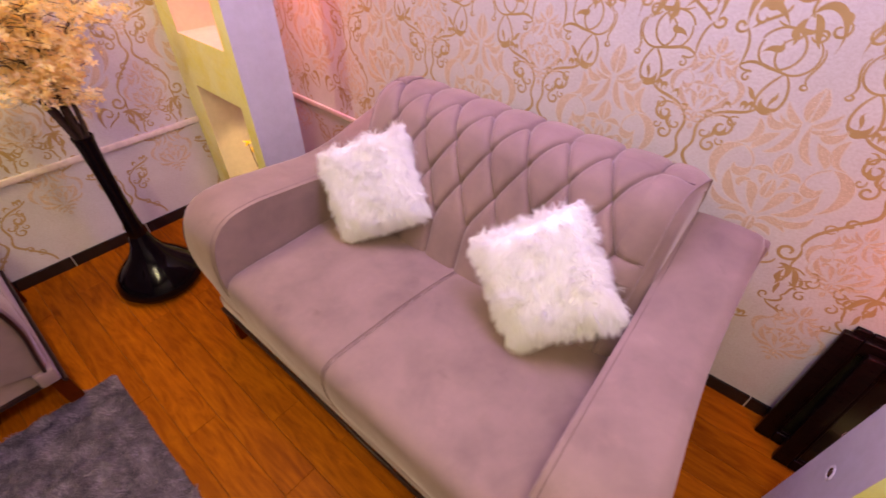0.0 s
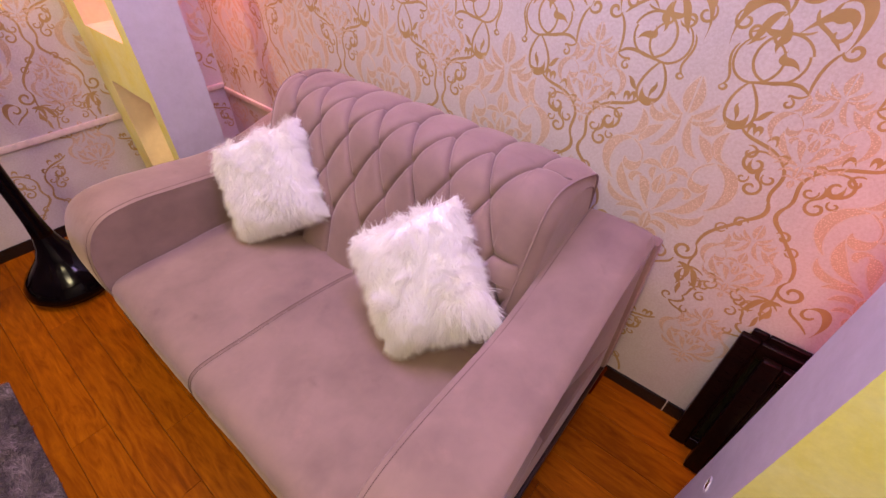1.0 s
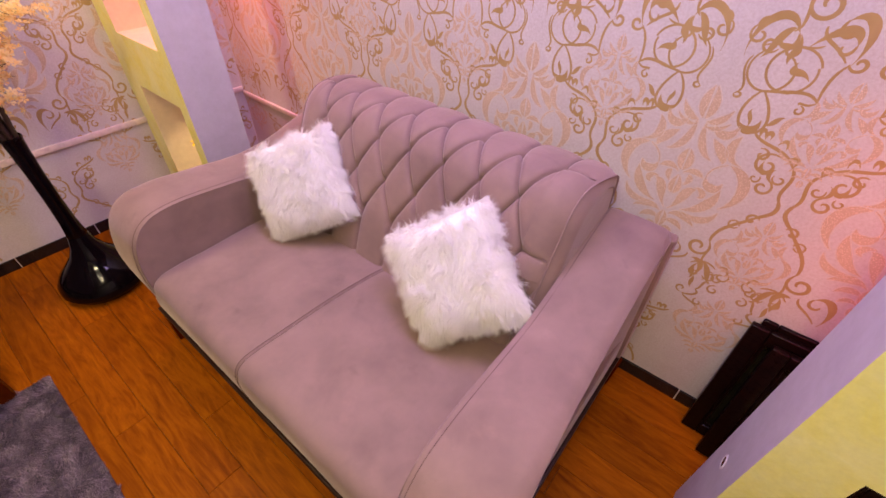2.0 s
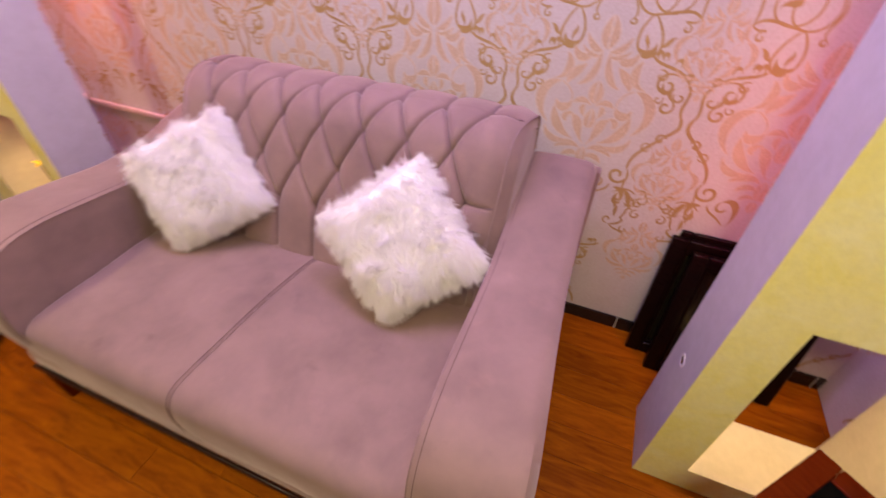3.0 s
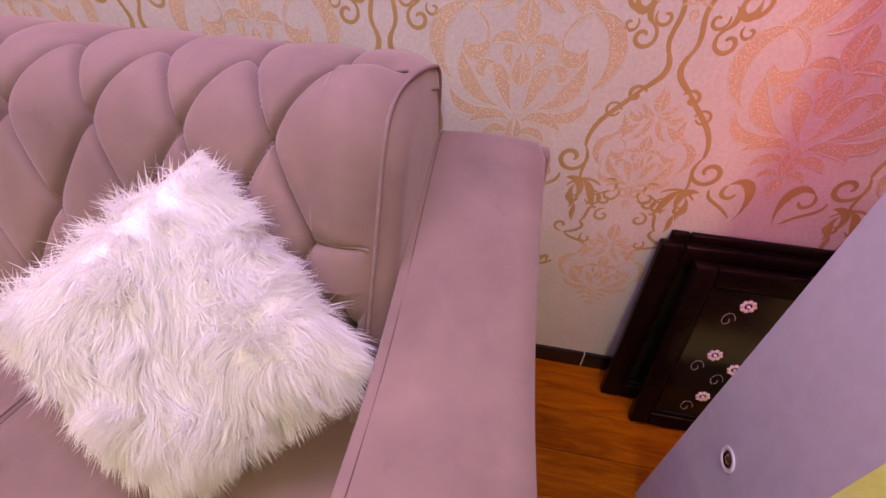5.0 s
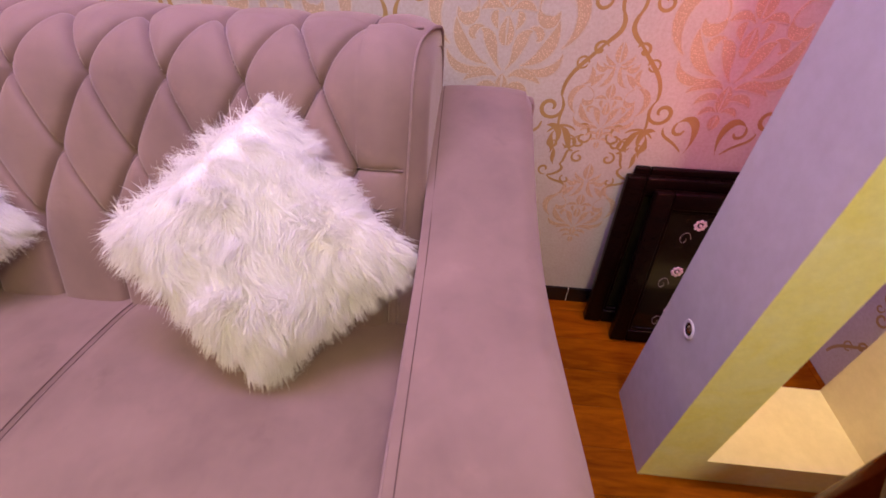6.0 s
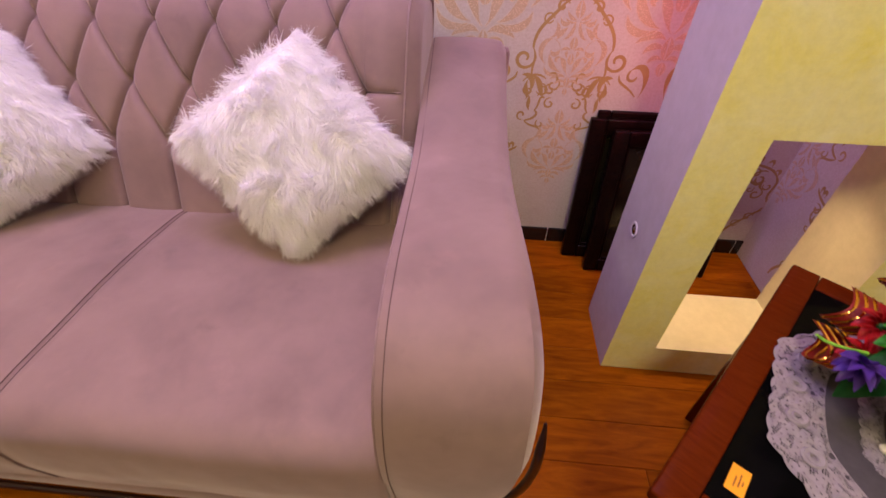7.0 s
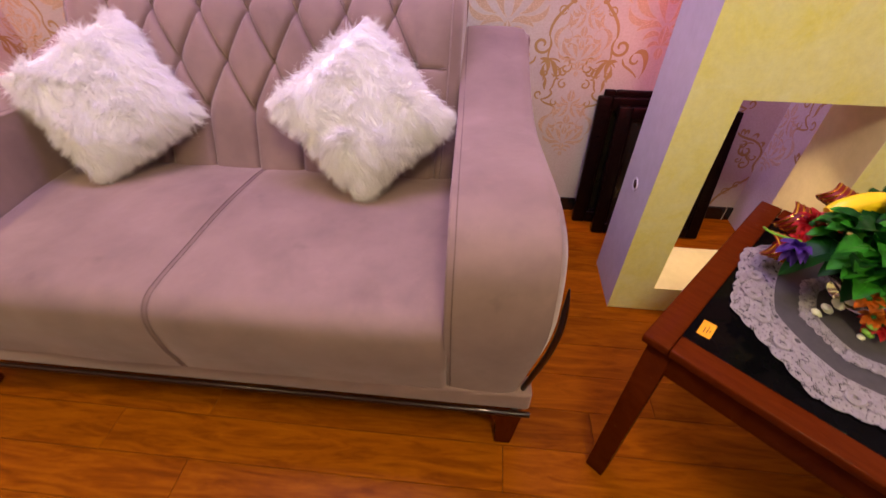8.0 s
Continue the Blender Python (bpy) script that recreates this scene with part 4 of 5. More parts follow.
# ---- rug ----
rug = thing("rug", "grey purple shaggy rug on the laminate floor", "rug")
part("backing", box(-0.925, 1.2, -3.4, -1.517, -0.0003, 0.008, 0.003, 2), RUGBASE, rug)
rr = random.Random(11)
vs, fs = [], []
for k in range(52000):
    x, y = (rr.uniform(-0.925, -0.1), rr.uniform(-2.1, -1.517)) if k < 46000 else (rr.uniform(-0.925, 1.2), rr.uniform(-3.4, -1.517))
    nv = Vector((x * 11, y * 11, 0))
    a, t = 7 * noise.noise(nv) + rr.gauss(0, 0.7), 0.6 + 0.5 * noise.noise(nv * 2.7) + rr.uniform(-0.2, 0.2)
    ln, w = rr.uniform(0.010, 0.018) * (1 + 0.5 * noise.noise(nv * 1.7 + Vector((3, 1, 2)))), rr.uniform(0.0009, 0.0018)
    dx, dy = math.cos(a) * t * ln, math.sin(a) * t * ln
    i = len(vs)
    vs += [(x - w * math.sin(a), y + w * math.cos(a), 0.006), (x + w * math.sin(a), y - w * math.cos(a), 0.006), (x + dx + w * 0.6, y + dy, 0.007 + ln * 0.75), (x + dx - w * 0.6, y + dy, 0.007 + ln * 0.75)]
    fs.append((i, i + 1, i + 2, i + 3))
me = bpy.data.meshes.new("shag")
me.from_pydata(vs, [], fs)
me.materials.append(RUG)
pile = new("shag", me)
pile.parent = rug
tagged(pile, kind="stuff")

# ---- floor vase with blossom branches ----
VX, VY = -1.315, -1.150
vase = thing("floor_vase", "tall glossy black bottle vase on the floor", "vase", m=pose(VX, VY, 0))
part("body", lathe([(0.0, 0.0), (0.128, 0.0), (0.166, 0.010), (0.184, 0.038), (0.181, 0.066), (0.156, 0.106), (0.114, 0.148), (0.076, 0.192), (0.052, 0.242), (0.0385, 0.296)], 56), VASE, vase)
part("neck", lathe([(0.0380, 0.294), (0.0385, 0.298), (0.032, 0.375), (0.029, 0.480), (0.029, 0.600), (0.032, 0.700), (0.0355, 0.752)], 40), VASE, vase)
part("rim", lathe([(0.0350, 0.748), (0.0375, 0.756), (0.0380, 0.764), (0.0345, 0.767), (0.030, 0.752), (0.026, 0.690)], 40), VASE, vase)
spray = thing("blossom_spray", "peach cream artificial blossom branches in the vase", "artificial flowers", m=pose(VX, VY, 0.70))
br = random.Random(4)
for k in range(7):
    a = 0.9 * k
    part("stick", tube([(0.014 * math.cos(a), 0.014 * math.sin(a), -0.10), (0.020 * math.cos(a), 0.020 * math.sin(a), 0.05), (0.045 * math.cos(a), 0.045 * math.sin(a) - 0.01, 0.19 + 0.012 * (k % 3))], 0.0075, 8), TWIG, spray, "thick dark stem")
tips = []
for k in range(11):
    a = k * 2.4
    lean = br.uniform(0.18, 0.62)
    h = br.uniform(0.42, 0.72)
    keys = [(0.012 * math.cos(a), 0.012 * math.sin(a), -0.12), (0.016 * math.cos(a), 0.016 * math.sin(a), 0.06)]
    for s in (0.35, 0.7, 1.0):
        keys.append((math.cos(a) * lean * s * s * h + br.uniform(-0.02, 0.02), math.sin(a) * lean * s * s * h + br.uniform(-0.02, 0.02), 0.07 + h * s))
    pts = smooth_path(keys, 6)
    stem = part("branch", tube(pts, 0.0048, 6, taper=lambda s: 1 - 0.7 * s), TWIG, spray)
    for i in range(11, len(pts)):
        for _ in range(2):
            b = br.uniform(0, 6.283)
            ln = br.uniform(0.05, 0.15)
            e = pts[i] + Vector((math.cos(b) * ln, math.sin(b) * ln, br.uniform(-0.15, 0.8) * ln))
            part("twig", tube([pts[i], pts[i].lerp(e, 0.5) + Vector((0, 0, 0.012)), e], 0.0017, 4, taper=lambda s: 1 - 0.6 * s), TWIG, stem)
            tips += [e, pts[i].lerp(e, 0.55)]
vs, fs = [], []
for c in br.sample(tips, 210):
    for _ in range(15):
        o = c + Vector((br.gauss(0, 0.024), br.gauss(0, 0.024), br.gauss(0, 0.020)))
        ax = Vector((br.gauss(0, 1), br.gauss(0, 1), br.gauss(0.3, 1))).normalized()
        u = ax.orthogonal().normalized()
        w = ax.cross(u)
        r = br.uniform(0.011, 0.021)
        for q in range(5):
            t = q * 1.2566
            d = u * math.cos(t) + w * math.sin(t)
            e = u * -math.sin(t) + w * math.cos(t)
            i = len(vs)
            vs += [tuple(o), tuple(o + d * r * 0.6 + e * r * 0.30 + ax * r * 0.25), tuple(o + d * r + ax * r * 0.35), tuple(o + d * r * 0.6 - e * r * 0.30 + ax * r * 0.25)]
            fs.append((i, i + 1, i + 2, i + 3))
me = bpy.data.meshes.new("blossom")
me.from_pydata(vs, [], fs)
me.materials.append(BLOSSOM)
bl = new("blossom", me)
bl.parent = spray
tagged(bl, kind="stuff")

# ---- pictures leaning on the wall ----
def leaning_frame(name, x0, x1, y_foot, y_head, high, thick, bar, label, glazed=True):
    ang = math.degrees(math.atan2(y_head - y_foot, high))
    ob = thing(name, label, "picture frame", "pictures leaning on the wall", m=pose(x0, y_foot, thick * math.sin(radians(ang)) + 0.001, -ang, 0, 0))
    w, h = x1 - x0, math.hypot(high, y_head - y_foot)
    for a, b, c, d in ((0, bar, 0, h), (w - bar, w, 0, h), (bar + 0.0006, w - bar - 0.0006, 0, bar), (bar + 0.0006, w - bar - 0.0006, h - bar, h)):
        part("frame_bar", box(a, b, 0.0, thick, c, d, 0.005, 3), FRAMEWOOD, ob)
    for a, b, c, d in ((bar, bar + 0.010, bar, h - bar), (w - bar - 0.010, w - bar, bar, h - bar), (bar + 0.0105, w - bar - 0.0105, bar, bar + 0.010), (bar + 0.0105, w - bar - 0.0105, h - bar - 0.010, h - bar)):
        part("inner_bead", box(a, b, 0.006, thick - 0.004, c, d, 0.002, 1), FRAMEWOOD, ob)
    part("picture", box(bar + 0.010, w - bar - 0.010, 0.012, thick - 0.006, bar + 0.010, h - bar - 0.010), PICTURE if glazed else FRAMEWOOD, ob, "dark picture behind glass")
    return ob, w, h


leaning_frame("picture_frame", 1.100, 1.545, -0.038, -0.020, 0.547, 0.016, 0.040, "dark wooden frame against the wall behind others", False)
leaning_frame("picture_frame", 1.079, 1.545, -0.094, -0.042, 0.528, 0.026, 0.050, "dark wooden picture frame leaning between two others")
pic, pw, ph = leaning_frame("picture_frame", 1.149, 1.577, -0.168, -0.082, 0.508, 0.028, 0.046, "dark glazed picture with pink crystal flower ornaments")
for fx, fz in ((0.142, 0.425), (0.128, 0.272), (0.186, 0.236), (0.150, 0.130), (0.285, 0.340), (0.300, 0.180)):
    bm = bmesh.new()
    for k in range(8):
        a = k * math.pi / 4
        b2 = bmesh.new()
        bmesh.ops.create_icosphere(b2, subdivisions=2, radius=0.0055)
        join(bm, b2, Matrix.Translation((fx + 0.0125 * math.cos(a), 0.0105, fz + 0.0125 * math.sin(a))) @ Matrix.Diagonal((1, 0.5, 1, 1)))
    b2 = bmesh.new()
    bmesh.ops.create_icosphere(b2, subdivisions=2, radius=0.0045)
    join(bm, b2, Matrix.Translation((fx, 0.0095, fz)))
    part("crystal_flower", bm, CRYSTAL, pic, "pale pink crystal flower")
    if fx < 0.2:
        part("swirl", tube([(fx - 0.028 + 0.017 * math.cos(t) * (1 - t / 9), 0.0112, fz - 0.045 + 0.024 * math.sin(t) * (1 - t / 9)) for t in np.linspace(0, 7, 26)], 0.0006, 4), GROUT, pic, "thin pale swirl")

# ---- things on the side table ----
TOP = TABLE_H + 0.0002
DX, DY = 1.405, -1.072
doily = thing("doily", "white lace doily with sheer grey centre on table", "doily", m=pose(DX, DY, TOP))


def scallop(r, a):
    side = 1 - 0.07 * abs(math.sin(4 * a + 0.4))
    return r * side + 0.0045 * abs(math.sin(22 * a))


def lace_ring(r0, r1, rows, cols, lift):
    def f(i, j):
        a = 2 * math.pi * j
        r = r0 * (1 - 0.04 * abs(math.sin(4 * a + 0.4))) * (1 - i) + scallop(r1, a) * i
        wave = 0.0030 * abs(math.sin(11 * a)) * math.sin(math.pi * i) + 0.0016 * math.sin(40 * a) * math.sin(6 * math.pi * i)
        return Vector((r * math.cos(a), r * math.sin(a), lift + wave + 0.004 * max(0, noise.noise(Vector((r * 14 * math.cos(a), r * 14 * math.sin(a), 2))))))
    bm = grid(f, rows, cols, close_v=True)
    # open-work: drop faces in a regular lattice
    bm.faces.ensure_lookup_table()
    gone = [bm.faces[i * cols + j] for i in range(rows) for j in range(cols) if (i % 4 == 2 and j % 4 == 1) or (noise.noise(Vector((i * 0.22, j * 0.16, 5))) > 0.20 and (i + j) % 2)]
    bmesh.ops.delete(bm, geom=gone, context="FACES")
    bmesh.ops.solidify(bm, geom=bm.faces[:], thickness=0.0009)
    return bm


part("sheer_centre", lathe([(0.0005, 0.0009), (0.06, 0.0010), (0.12, 0.0010), (0.186, 0.0012), (0.188, 0.0004)], 64), SHEER, doily, "sheer grey centre cloth")
part("lace_border", lace_ring(0.176, 0.252, 38, 680, 0.0016), LACE, doily, "white openwork lace border")
part("lace_insert", lace_ring(0.104, 0.134, 16, 400, 0.0020), LACE, doily, "inner ring of lace")
rose = mesh_from(lathe([(0.004, 0.0), (0.0055, 0.0016), (0.007, 0.0), (0.010, 0.0002), (0.0125, 0.0020), (0.015, 0.0)], 16), "rosette", LACE)
for k in range(22):
    a = k * 2 * math.pi / 22
    o = new("rosette", rose)
    o.parent = doily
    o.location = (0.208 * math.cos(a), 0.208 * math.sin(a), 0.0052)

BX, BY = 1.402, -1.005
SHIFT = Vector((0.035, 0.037, -0.030))
bowl = thing("glass_bowl", "clear glass footed bowl on the lace doily", "bowl", m=pose(BX, BY, TOP + 0.0035))
part("bowl", lathe([(0.0, 0.0), (0.050, 0.0), (0.052, 0.003), (0.036, 0.008), (0.030, 0.014), (0.050, 0.026), (0.076, 0.052), (0.088, 0.080), (0.092, 0.083), (0.094, 0.080), (0.081, 0.050), (0.054, 0.022), (0.030, 0.010)][::-1], 48), CLEAR, bowl)

bouquet = thing("flower_arrangement", "artificial red and violet flowers with green leaves in bowl", "artificial flowers", m=pose(BX, BY, TOP + 0.03))
fr = random.Random(21)


def leaf_bm(base, tip, width, droop=0.02, fold=0.25, teeth=0):
    base, tip = Vector(base), Vector(tip)
    d = tip - base
    side = d.cross(Vector((0, 0, 1)))
    side = side.normalized() if side.length > 1e-5 else Vector((1, 0, 0))
    up = side.cross(d).normalized()

    def f(i, j):
        w = width * math.sin(math.pi * min(1, 0.04 + 0.96 * i) ** 0.75) ** 0.8
        if teeth:
            w *= 1 + 0.14 * abs(math.sin(teeth * math.pi * i))
        k = 2 * j - 1
        mid = base + d * i + up * (droop * math.sin(math.pi * i))
        return mid + side * (w * k) + up * (fold * w * abs(k) + 0.15 * w * math.sin(9 * i) * k)
    bm = grid(f, 14, 6)
    bmesh.ops.solidify(bm, geom=bm.faces[:], thickness=0.0007)
    return bm


def petal_flower(name, centre, face, r, n, mat, label, layers=2, cup=0.4):
    centre, face = Vector(centre), Vector(face).normalized()
    u = face.orthogonal().normalized()
    w = face.cross(u)
    bm = bmesh.new()
    for la in range(layers):
        for k in range(n):
            t = 2 * math.pi * (k + 0.5 * la) / n + fr.uniform(-0.1, 0.1)
            d = u * math.cos(t) + w * math.sin(t)
            rr2 = r * (1 - 0.28 * la)
            join(bm, leaf_bm(centre, centre + d * rr2 + face * rr2 * cup * (0.5 + la), rr2 * 0.34, 0.15 * rr2, 0.3))
    o = part(name, bm, mat, bouquet, label)
    b2 = bmesh.new()
    bmesh.ops.create_icosphere(b2, subdivisions=2, radius=r * 0.20)
    b2.transform(Matrix.Translation(centre + face * r * 0.22))
    part("flower_centre", b2, DARKLEAF, o)
    return o


def rel(p):
    return Vector(p) + SHIFT - Vector((BX, BY, TOP + 0.03))


EYE = Vector((-0.62, -0.50, 0.52))
root = Vector((-0.03, -0.01, 0.07))
for tip, wd, mt, dr in (((1.185, -1.040, 0.610), 0.040, DARKLEAF, 0.03), ((1.215, -1.085, 0.655), 0.038, DARKLEAF, 0.03), ((1.240, -1.015, 0.720), 0.034, LEAF, 0.03), ((1.250, -1.065, 0.690), 0.036, LEAF, 0.03),
                        ((1.290, -1.090, 0.700), 0.038, LEAF, 0.03), ((1.330, -1.110, 0.705), 0.036, LEAF, 0.03), ((1.375, -1.130, 0.690), 0.036, LEAF, 0.03), ((1.285, -1.045, 0.755), 0.034, LEAF, 0.03),
                        ((1.325, -1.060, 0.770), 0.032, LEAF, 0.02), ((1.370, -1.070, 0.765), 0.034, LEAF, 0.02), ((1.260, -1.115, 0.620), 0.036, DARKLEAF, 0.03), ((1.340, -1.165, 0.620), 0.038, DARKLEAF, 0.03),
                        ((1.420, -1.160, 0.640), 0.040, LEAF, 0.03), ((1.450, -1.110, 0.730), 0.038, LEAF, 0.03), ((1.365, -0.905, 0.748), 0.032, DARKLEAF, 0.01), ((1.395, -0.900, 0.760), 0.034, DARKLEAF, 0.01),
                        ((1.480, -1.020, 0.690), 0.042, DARKLEAF, 0.03), ((1.470, -0.960, 0.700), 0.040, LEAF, 0.03), ((1.410, -1.150, 0.575), 0.036, DARKLEAF, 0.02), ((1.300, -1.130, 0.655), 0.030, LEAF, 0.02)):
    part("leaf", leaf_bm(root + Vector((fr.uniform(-0.02, 0.02), fr.uniform(-0.02, 0.02), fr.uniform(-0.01, 0.03))), rel(tip).lerp(root, 0.08), wd * 0.84, dr, 0.40, 5), mt, bouquet)
    mid = rel(tip).lerp(root, 0.35) + Vector((fr.uniform(-0.04, 0.04), fr.uniform(-0.05, 0.03), fr.uniform(0.0, 0.04)))
    part("leaf", leaf_bm(rel(tip).lerp(root, 0.75), mid, wd * 0.80, dr, 0.28, 5), LEAF if fr.random() < 0.7 else DARKLEAF, bouquet)
for k in range(34):
    a, up = fr.uniform(2.4, 5.6), fr.uniform(0.02, 0.085)
    at = root + Vector((0.085 * math.cos(a) * fr.uniform(0.5, 1.1), 0.075 * math.sin(a) * fr.uniform(0.5, 1.1), up - 0.02))
    part("leaf", leaf_bm(at, at + Vector((0.045 * math.cos(a) + fr.uniform(-0.02, 0.02), 0.045 * math.sin(a), fr.uniform(-0.01, 0.035))), fr.uniform(0.014, 0.021), 0.008, 0.45, 3), (LEAF, LEAF, DARKLEAF)[k % 3], bouquet)
for tip in ((1.295, -1.100, 0.640), (1.315, -1.125, 0.630), (1.335, -1.105, 0.655), (1.280, -1.075, 0.640)):
    part("leaf", leaf_bm(rel((tip[0] + 0.015, tip[1] + 0.02, tip[2] + 0.035)), rel(tip), 0.016, 0.008, 0.3), LIME, bouquet, "bright lime green small leaf")
petal_flower("red_flower", rel((1.255, -0.975, 0.690)), EYE, 0.032, 8, RED, "dark red daisy flower")
petal_flower("red_flower", rel((1.238, -1.000, 0.655)), EYE, 0.030, 8, RED, "dark red daisy flower")
petal_flower("red_flower", rel((1.290, -0.985, 0.708)), EYE, 0.028, 8, RED, "dark red daisy flower")
petal_flower("red_flower", rel((1.335, -1.130, 0.600)), EYE, 0.032, 7, RED, "dark red daisy flower")
petal_flower("violet_flower", rel((1.208, -1.028, 0.676)), Vector((-0.5, -0.5, -0.2)), 0.029, 6, VIOLETPETAL, "violet lily flower", 2, 1.1)
petal_flower("orange_flower", rel((1.303, -1.112, 0.640)), EYE, 0.026, 7, ORANGE, "orange and red flower")
petal_flower("orange_flower", rel((1.318, -1.128, 0.612)), EYE, 0.022, 7, ORANGE, "orange and red flower")
part("tendril", tube(smooth_path([rel((1.225, -1.01, 0.675)), rel((1.190, -1.012, 0.684)), rel((1.165, -1.008, 0.690)), rel((1.150, -1.005, 0.698))], 6), 0.0022, 6), LIME, bouquet, "curled lime stem")
for k in range(9):
    b2 = bmesh.new()
    bmesh.ops.create_icosphere(b2, subdivisions=2, radius=0.0105 - 0.0004 * k)
    b2.transform(Matrix.Translation(rel((1.296 - 0.0045 * k + (0.006 if k % 2 else -0.006), -1.096 + 0.001 * k, 0.622 - 0.0078 * k))) @ Matrix.Diagonal((1, 1, 0.62, 1)))
    part("bud", b2, PALE, bouquet)
for k in range(8):
    b2 = bmesh.new()
    bmesh.ops.create_icosphere(b2, subdivisions=2, radius=0.0085 - 0.0005 * k)
    b2.transform(Matrix.Translation(rel((1.322 + (0.005 if k % 2 else -0.005), -1.138, 0.600 - 0.0075 * k))) @ Matrix.Diagonal((1, 1, 0.7, 1)))
    part("bud", b2, PALE if k > 3 else LIME, bouquet)

banana = thing("banana", "yellow plastic banana resting on the flowers", "fruit", m=Matrix.Translation(SHIFT))
bp = smooth_path([(1.272, -0.970, 0.712), (1.298, -0.966, 0.727), (1.345, -0.962, 0.736), (1.400, -0.972, 0.732), (1.445, -0.992, 0.714), (1.465, -1.004, 0.698)], 7)
part("skin", tube(bp, 0.0205, 10, taper=lambda s: 0.30 + 0.70 * math.sin(math.pi * min(1, 0.10 + 0.84 * s)) ** 0.55), BANANA, banana)
part("stalk", tube([bp[-1], bp[-1] + Vector((0.010, -0.006, -0.012)), bp[-1] + Vector((0.018, -0.010, -0.016))], 0.0055, 8), TWIG, banana)

ribbon = thing("ribbon", "red gauze ribbon bow with gold stripes", "ribbon", m=Matrix.Translation(SHIFT))
for q, (cx, cy, cz, rx, rz, turn) in enumerate(((1.262, -0.935, 0.668, 0.036, 0.026, 35), (1.335, -0.905, 0.705, 0.028, 0.020, 15), (1.245, -0.955, 0.615, 0.040, 0.018, 60))):
    m = pose(cx, cy, cz, 0, 0, turn)

    def loop(i, j, m=m, rx=rx, rz=rz):
        a = 5.2 * i + 0.4
        return m @ Vector((rx * math.cos(a), (j - 0.5) * 0.044 + 0.010 * math.sin(2 * a), rz * math.sin(a)))
    bm = grid(loop, 30, 10)
    bmesh.ops.solidify(bm, geom=bm.faces[:], thickness=0.0005)
    part("loop", bm, simple("red_gauze", (0.30, 0.020, 0.012), 0.4), ribbon)
    for jj in (0.12, 0.36, 0.62, 0.88):
        part("gold_stripe", tube([loop(i / 30, jj) for i in range(31)], 0.0021, 5), FOIL, ribbon, "shiny gold stripe")

tag = thing("price_sticker", "small orange price sticker on the black glass", "sticker", m=pose(1.089, -1.108, TOP - 0.0017, 0, 0, 52))
part("paper", box(-0.0205, 0.0205, -0.0115, 0.0115, 0, 0.0006, 0.0002, 1), TAG, tag)
for k, (a, b, y) in enumerate(((-0.012, 0.004, 0.003), (-0.010, 0.010, -0.002), (-0.006, 0.002, -0.006))):
    part("print_bar", box(a, b, y - 0.0009, y + 0.0009, 0.0006, 0.0008), INK, tag)

# ---- small plant in the lit niche ----
sprig = thing("niche_plant", "small dark twig with yellow flowers in niche", "artificial plant", m=pose(-1.40, -0.475, 0.1055))
part("pot", lathe([(0.0, 0.0), (0.028, 0.0), (0.034, 0.02), (0.030, 0.06), (0.020, 0.09), (0.024, 0.10), (0.020, 0.10), (0.014, 0.07)], 28), VASE, sprig)
for k, (x, y, z) in enumerate(((-0.020, -0.020, 0.335), (0.028, -0.010, 0.310), (-0.045, 0.012, 0.275), (0.010, 0.018, 0.360))):
    part("twig", tube(smooth_path([(0, 0, 0.05), (x * 0.2, y * 0.2, 0.15), (x * 0.9 + 0.012, y, z * 0.78), (x, y, z)], 6), 0.0042, 6, taper=lambda s: 1 - 0.6 * s), TWIG, sprig)
    bm = bmesh.new()
    for j in range(6):
        t = j * 1.047 + k
        c = Vector((x, y, z))
        join(bm, leaf_bm(c, c + Vector((0.024 * math.cos(t), 0.024 * math.sin(t), 0.012 * math.sin(2 * t) + 0.008)), 0.0085, 0.004))
    part("flower", bm, BANANA, sprig, "yellow flower")

# ---- ceiling lights ----
# Both panels are added above area lamps and stay out of view.
for (x, y, a, b) in ((-1.05, -1.50, 0.07, 0.07), (0.2, -0.50, 0.90, 0.17)):
    cl = thing("ceiling_light", "added flat glowing ceiling panel, out of view", "ceiling light", m=pose(x, y, CEIL))
    for q in ((-a - 0.03, a + 0.03, -b - 0.03, -b), (-a - 0.03, a + 0.03, b, b + 0.03), (-a - 0.03, -a, -b, b), (a, a + 0.03, -b, b)):
        part("frame_bar", box(*q, -0.05, 0, 0.004, 1), WHITE, cl)
    part("diffuser", box(-a + 0.001, a - 0.001, -b + 0.001, b - 0.001, -0.03, -0.01), GLOW, cl)
chand = thing("chandelier", "cluster of small bright bulbs under the ceiling", "chandelier", m=pose(CHAND[0], CHAND[1], CEIL))
part("plate", lathe([(0.0, -0.02), (0.37, -0.02), (0.38, -0.01), (0.37, -0.0005)], 40), CHROME, chand)
bulb = bmesh.new()
bmesh.ops.create_icosphere(bulb, subdivisions=2, radius=0.007)
bulb_mesh = mesh_from(bulb, "bulb", glow("bulb_glow", (1.0, 0.95, 0.95), 40.0))
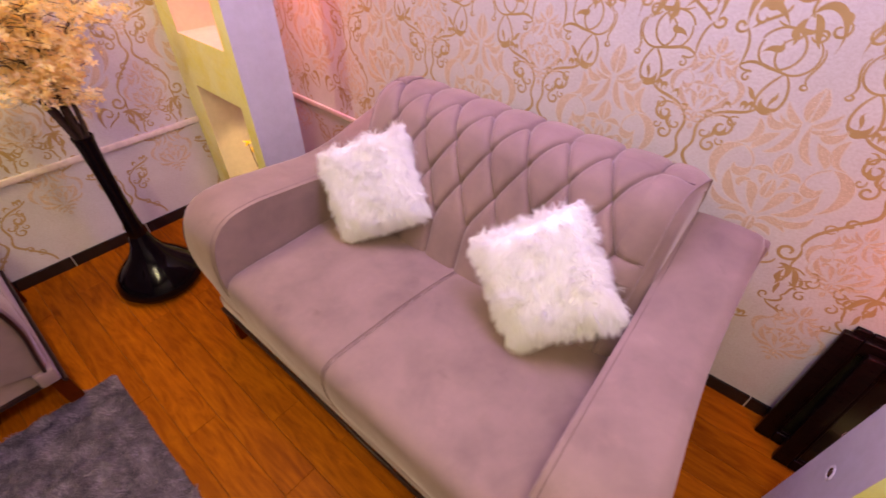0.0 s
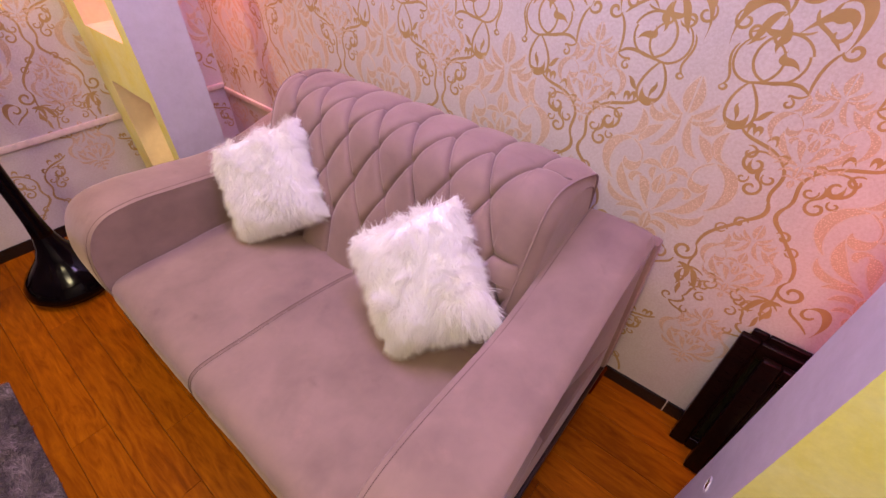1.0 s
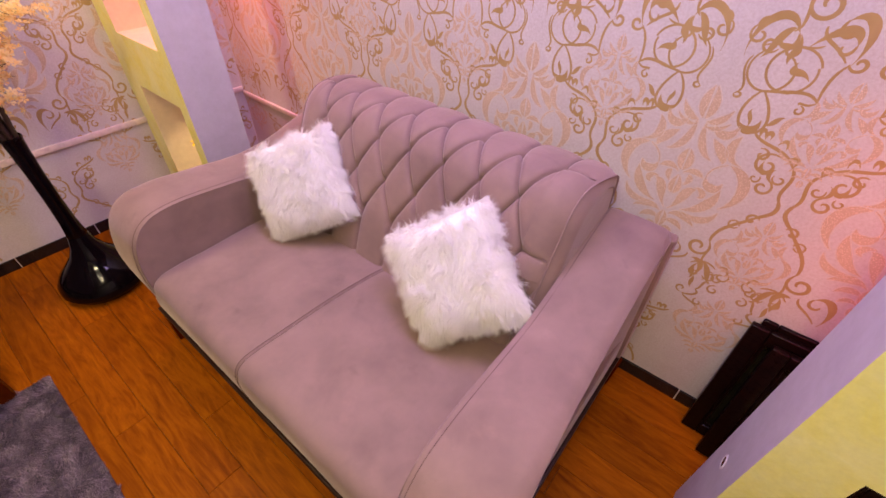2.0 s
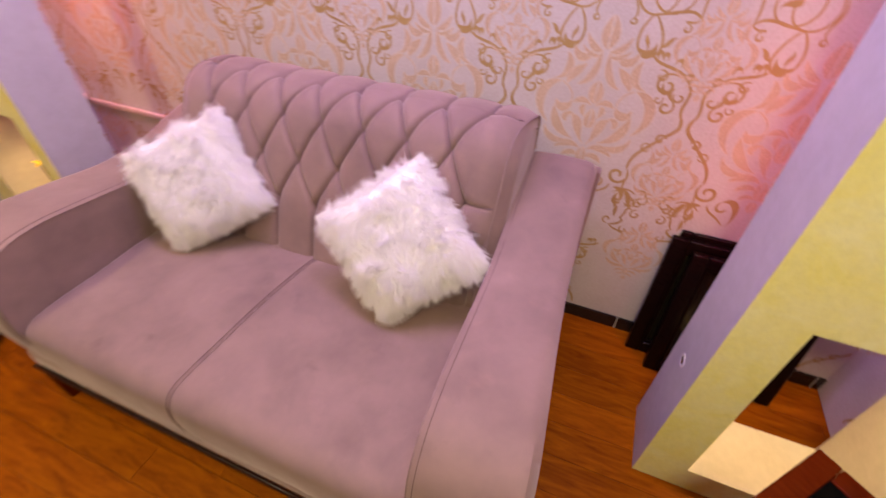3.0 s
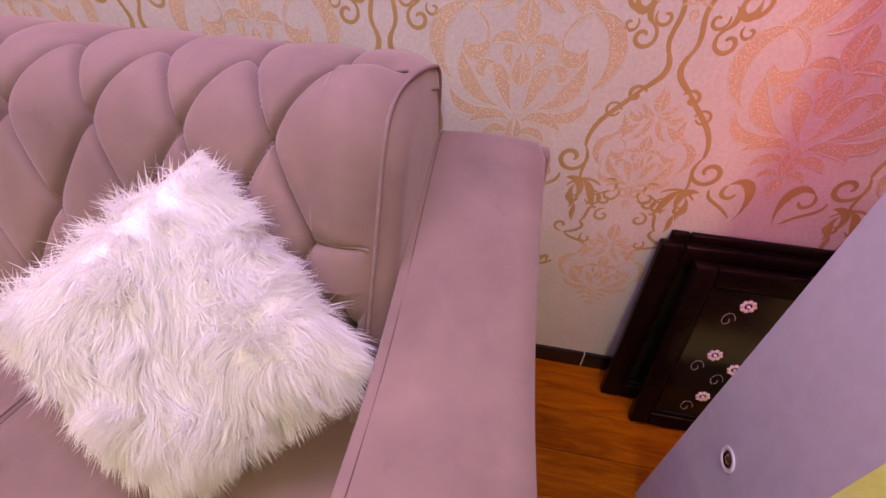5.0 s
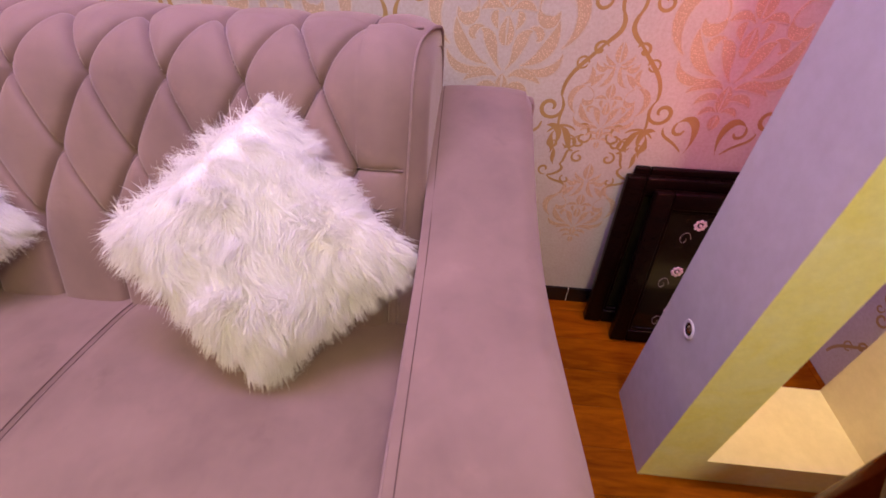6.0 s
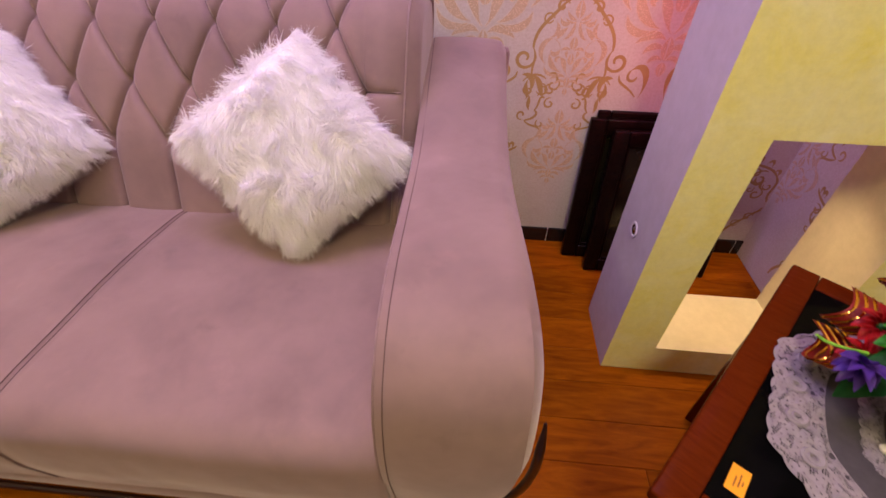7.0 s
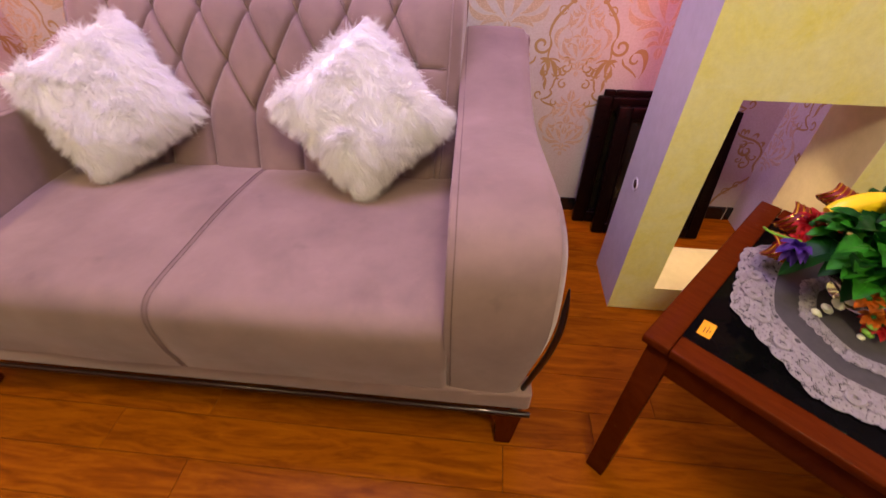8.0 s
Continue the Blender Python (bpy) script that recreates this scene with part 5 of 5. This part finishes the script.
for k in range(30):
    turn, reach = 2.399 * k, 0.064 * math.sqrt(k + 0.3)
    o = new("bulb", bulb_mesh)
    o.parent = chand
    o.location = (reach * math.cos(turn), reach * math.sin(turn), CHAND[2] - CEIL - 0.018 * (k % 3) + 0.022)
    part("rod", tube([(reach * math.cos(turn), reach * math.sin(turn), -0.02), o.location + Vector((0, 0, 0.014))], 0.004, 6), CHROME, chand)

# ---- small ceiling spots ----
star = thing("ceiling_spot", "small round bright recessed ceiling spot", "ceiling light", "ceiling spots", m=pose(-0.9, -0.95, CEIL))
part("ring", lathe([(0.022, -0.0005), (0.030, -0.0005), (0.031, -0.004), (0.026, -0.007), (0.022, -0.004)], 24), CHROME, star)
part("lens", lathe([(0.0225, -0.0010), (0.0225, -0.0035), (0.012, -0.0060), (0.0002, -0.0065)], 20), glow("spot_glow", (1.0, 0.86, 0.60), 150.0), star)
sr = random.Random(4)
for i in range(4):
    for j in range(6):
        at_x = -0.9 + 0.72 * i
        if i + j and not (abs(at_x - CHAND[0]) < 0.45 and abs(-0.95 - 0.52 * j - CHAND[1]) < 0.45):
            copy_thing(star, pose(-0.9 + 0.72 * i + sr.uniform(-0.12, 0.12), -0.95 - 0.52 * j + sr.uniform(-0.1, 0.1), CEIL))

# ---- floor planks ----
ROW, LONG = 0.1172, 1.06
known = {0: -0.285, 1: -0.035, 2: -0.465}
pr = random.Random(8)
shared = {}
k = -10
while -1.105 - k * ROW > WALL_F:
    y1 = -1.105 - k * ROW
    y0 = max(y1 - ROW, WALL_F)
    y1 = min(y1, 0.0)
    if y1 > y0 + 0.005:
        x = known.get(k, pr.uniform(-0.5, 0.5))
        x -= math.ceil((x - WALL_L) / LONG) * LONG
        while x < WALL_R:
            a, b = max(x, WALL_L), min(x + LONG, WALL_R)
            if b - a > 0.01:
                key = (round(b - a, 4), round(y1 - y0, 4))
                if key not in shared:
                    shared[key] = mesh_from(box(-key[0] / 2 + 0.0005, key[0] / 2 - 0.0005, -key[1] / 2 + 0.0005, key[1] / 2 - 0.0005, -0.008, 0, 0.0011, 1), "plank", LAMINATE, False)
                o = new("plank", shared[key])
                o.parent = floor
                o.location = ((a + b) / 2, (y0 + y1) / 2, 0)
            x += LONG
    k += 1
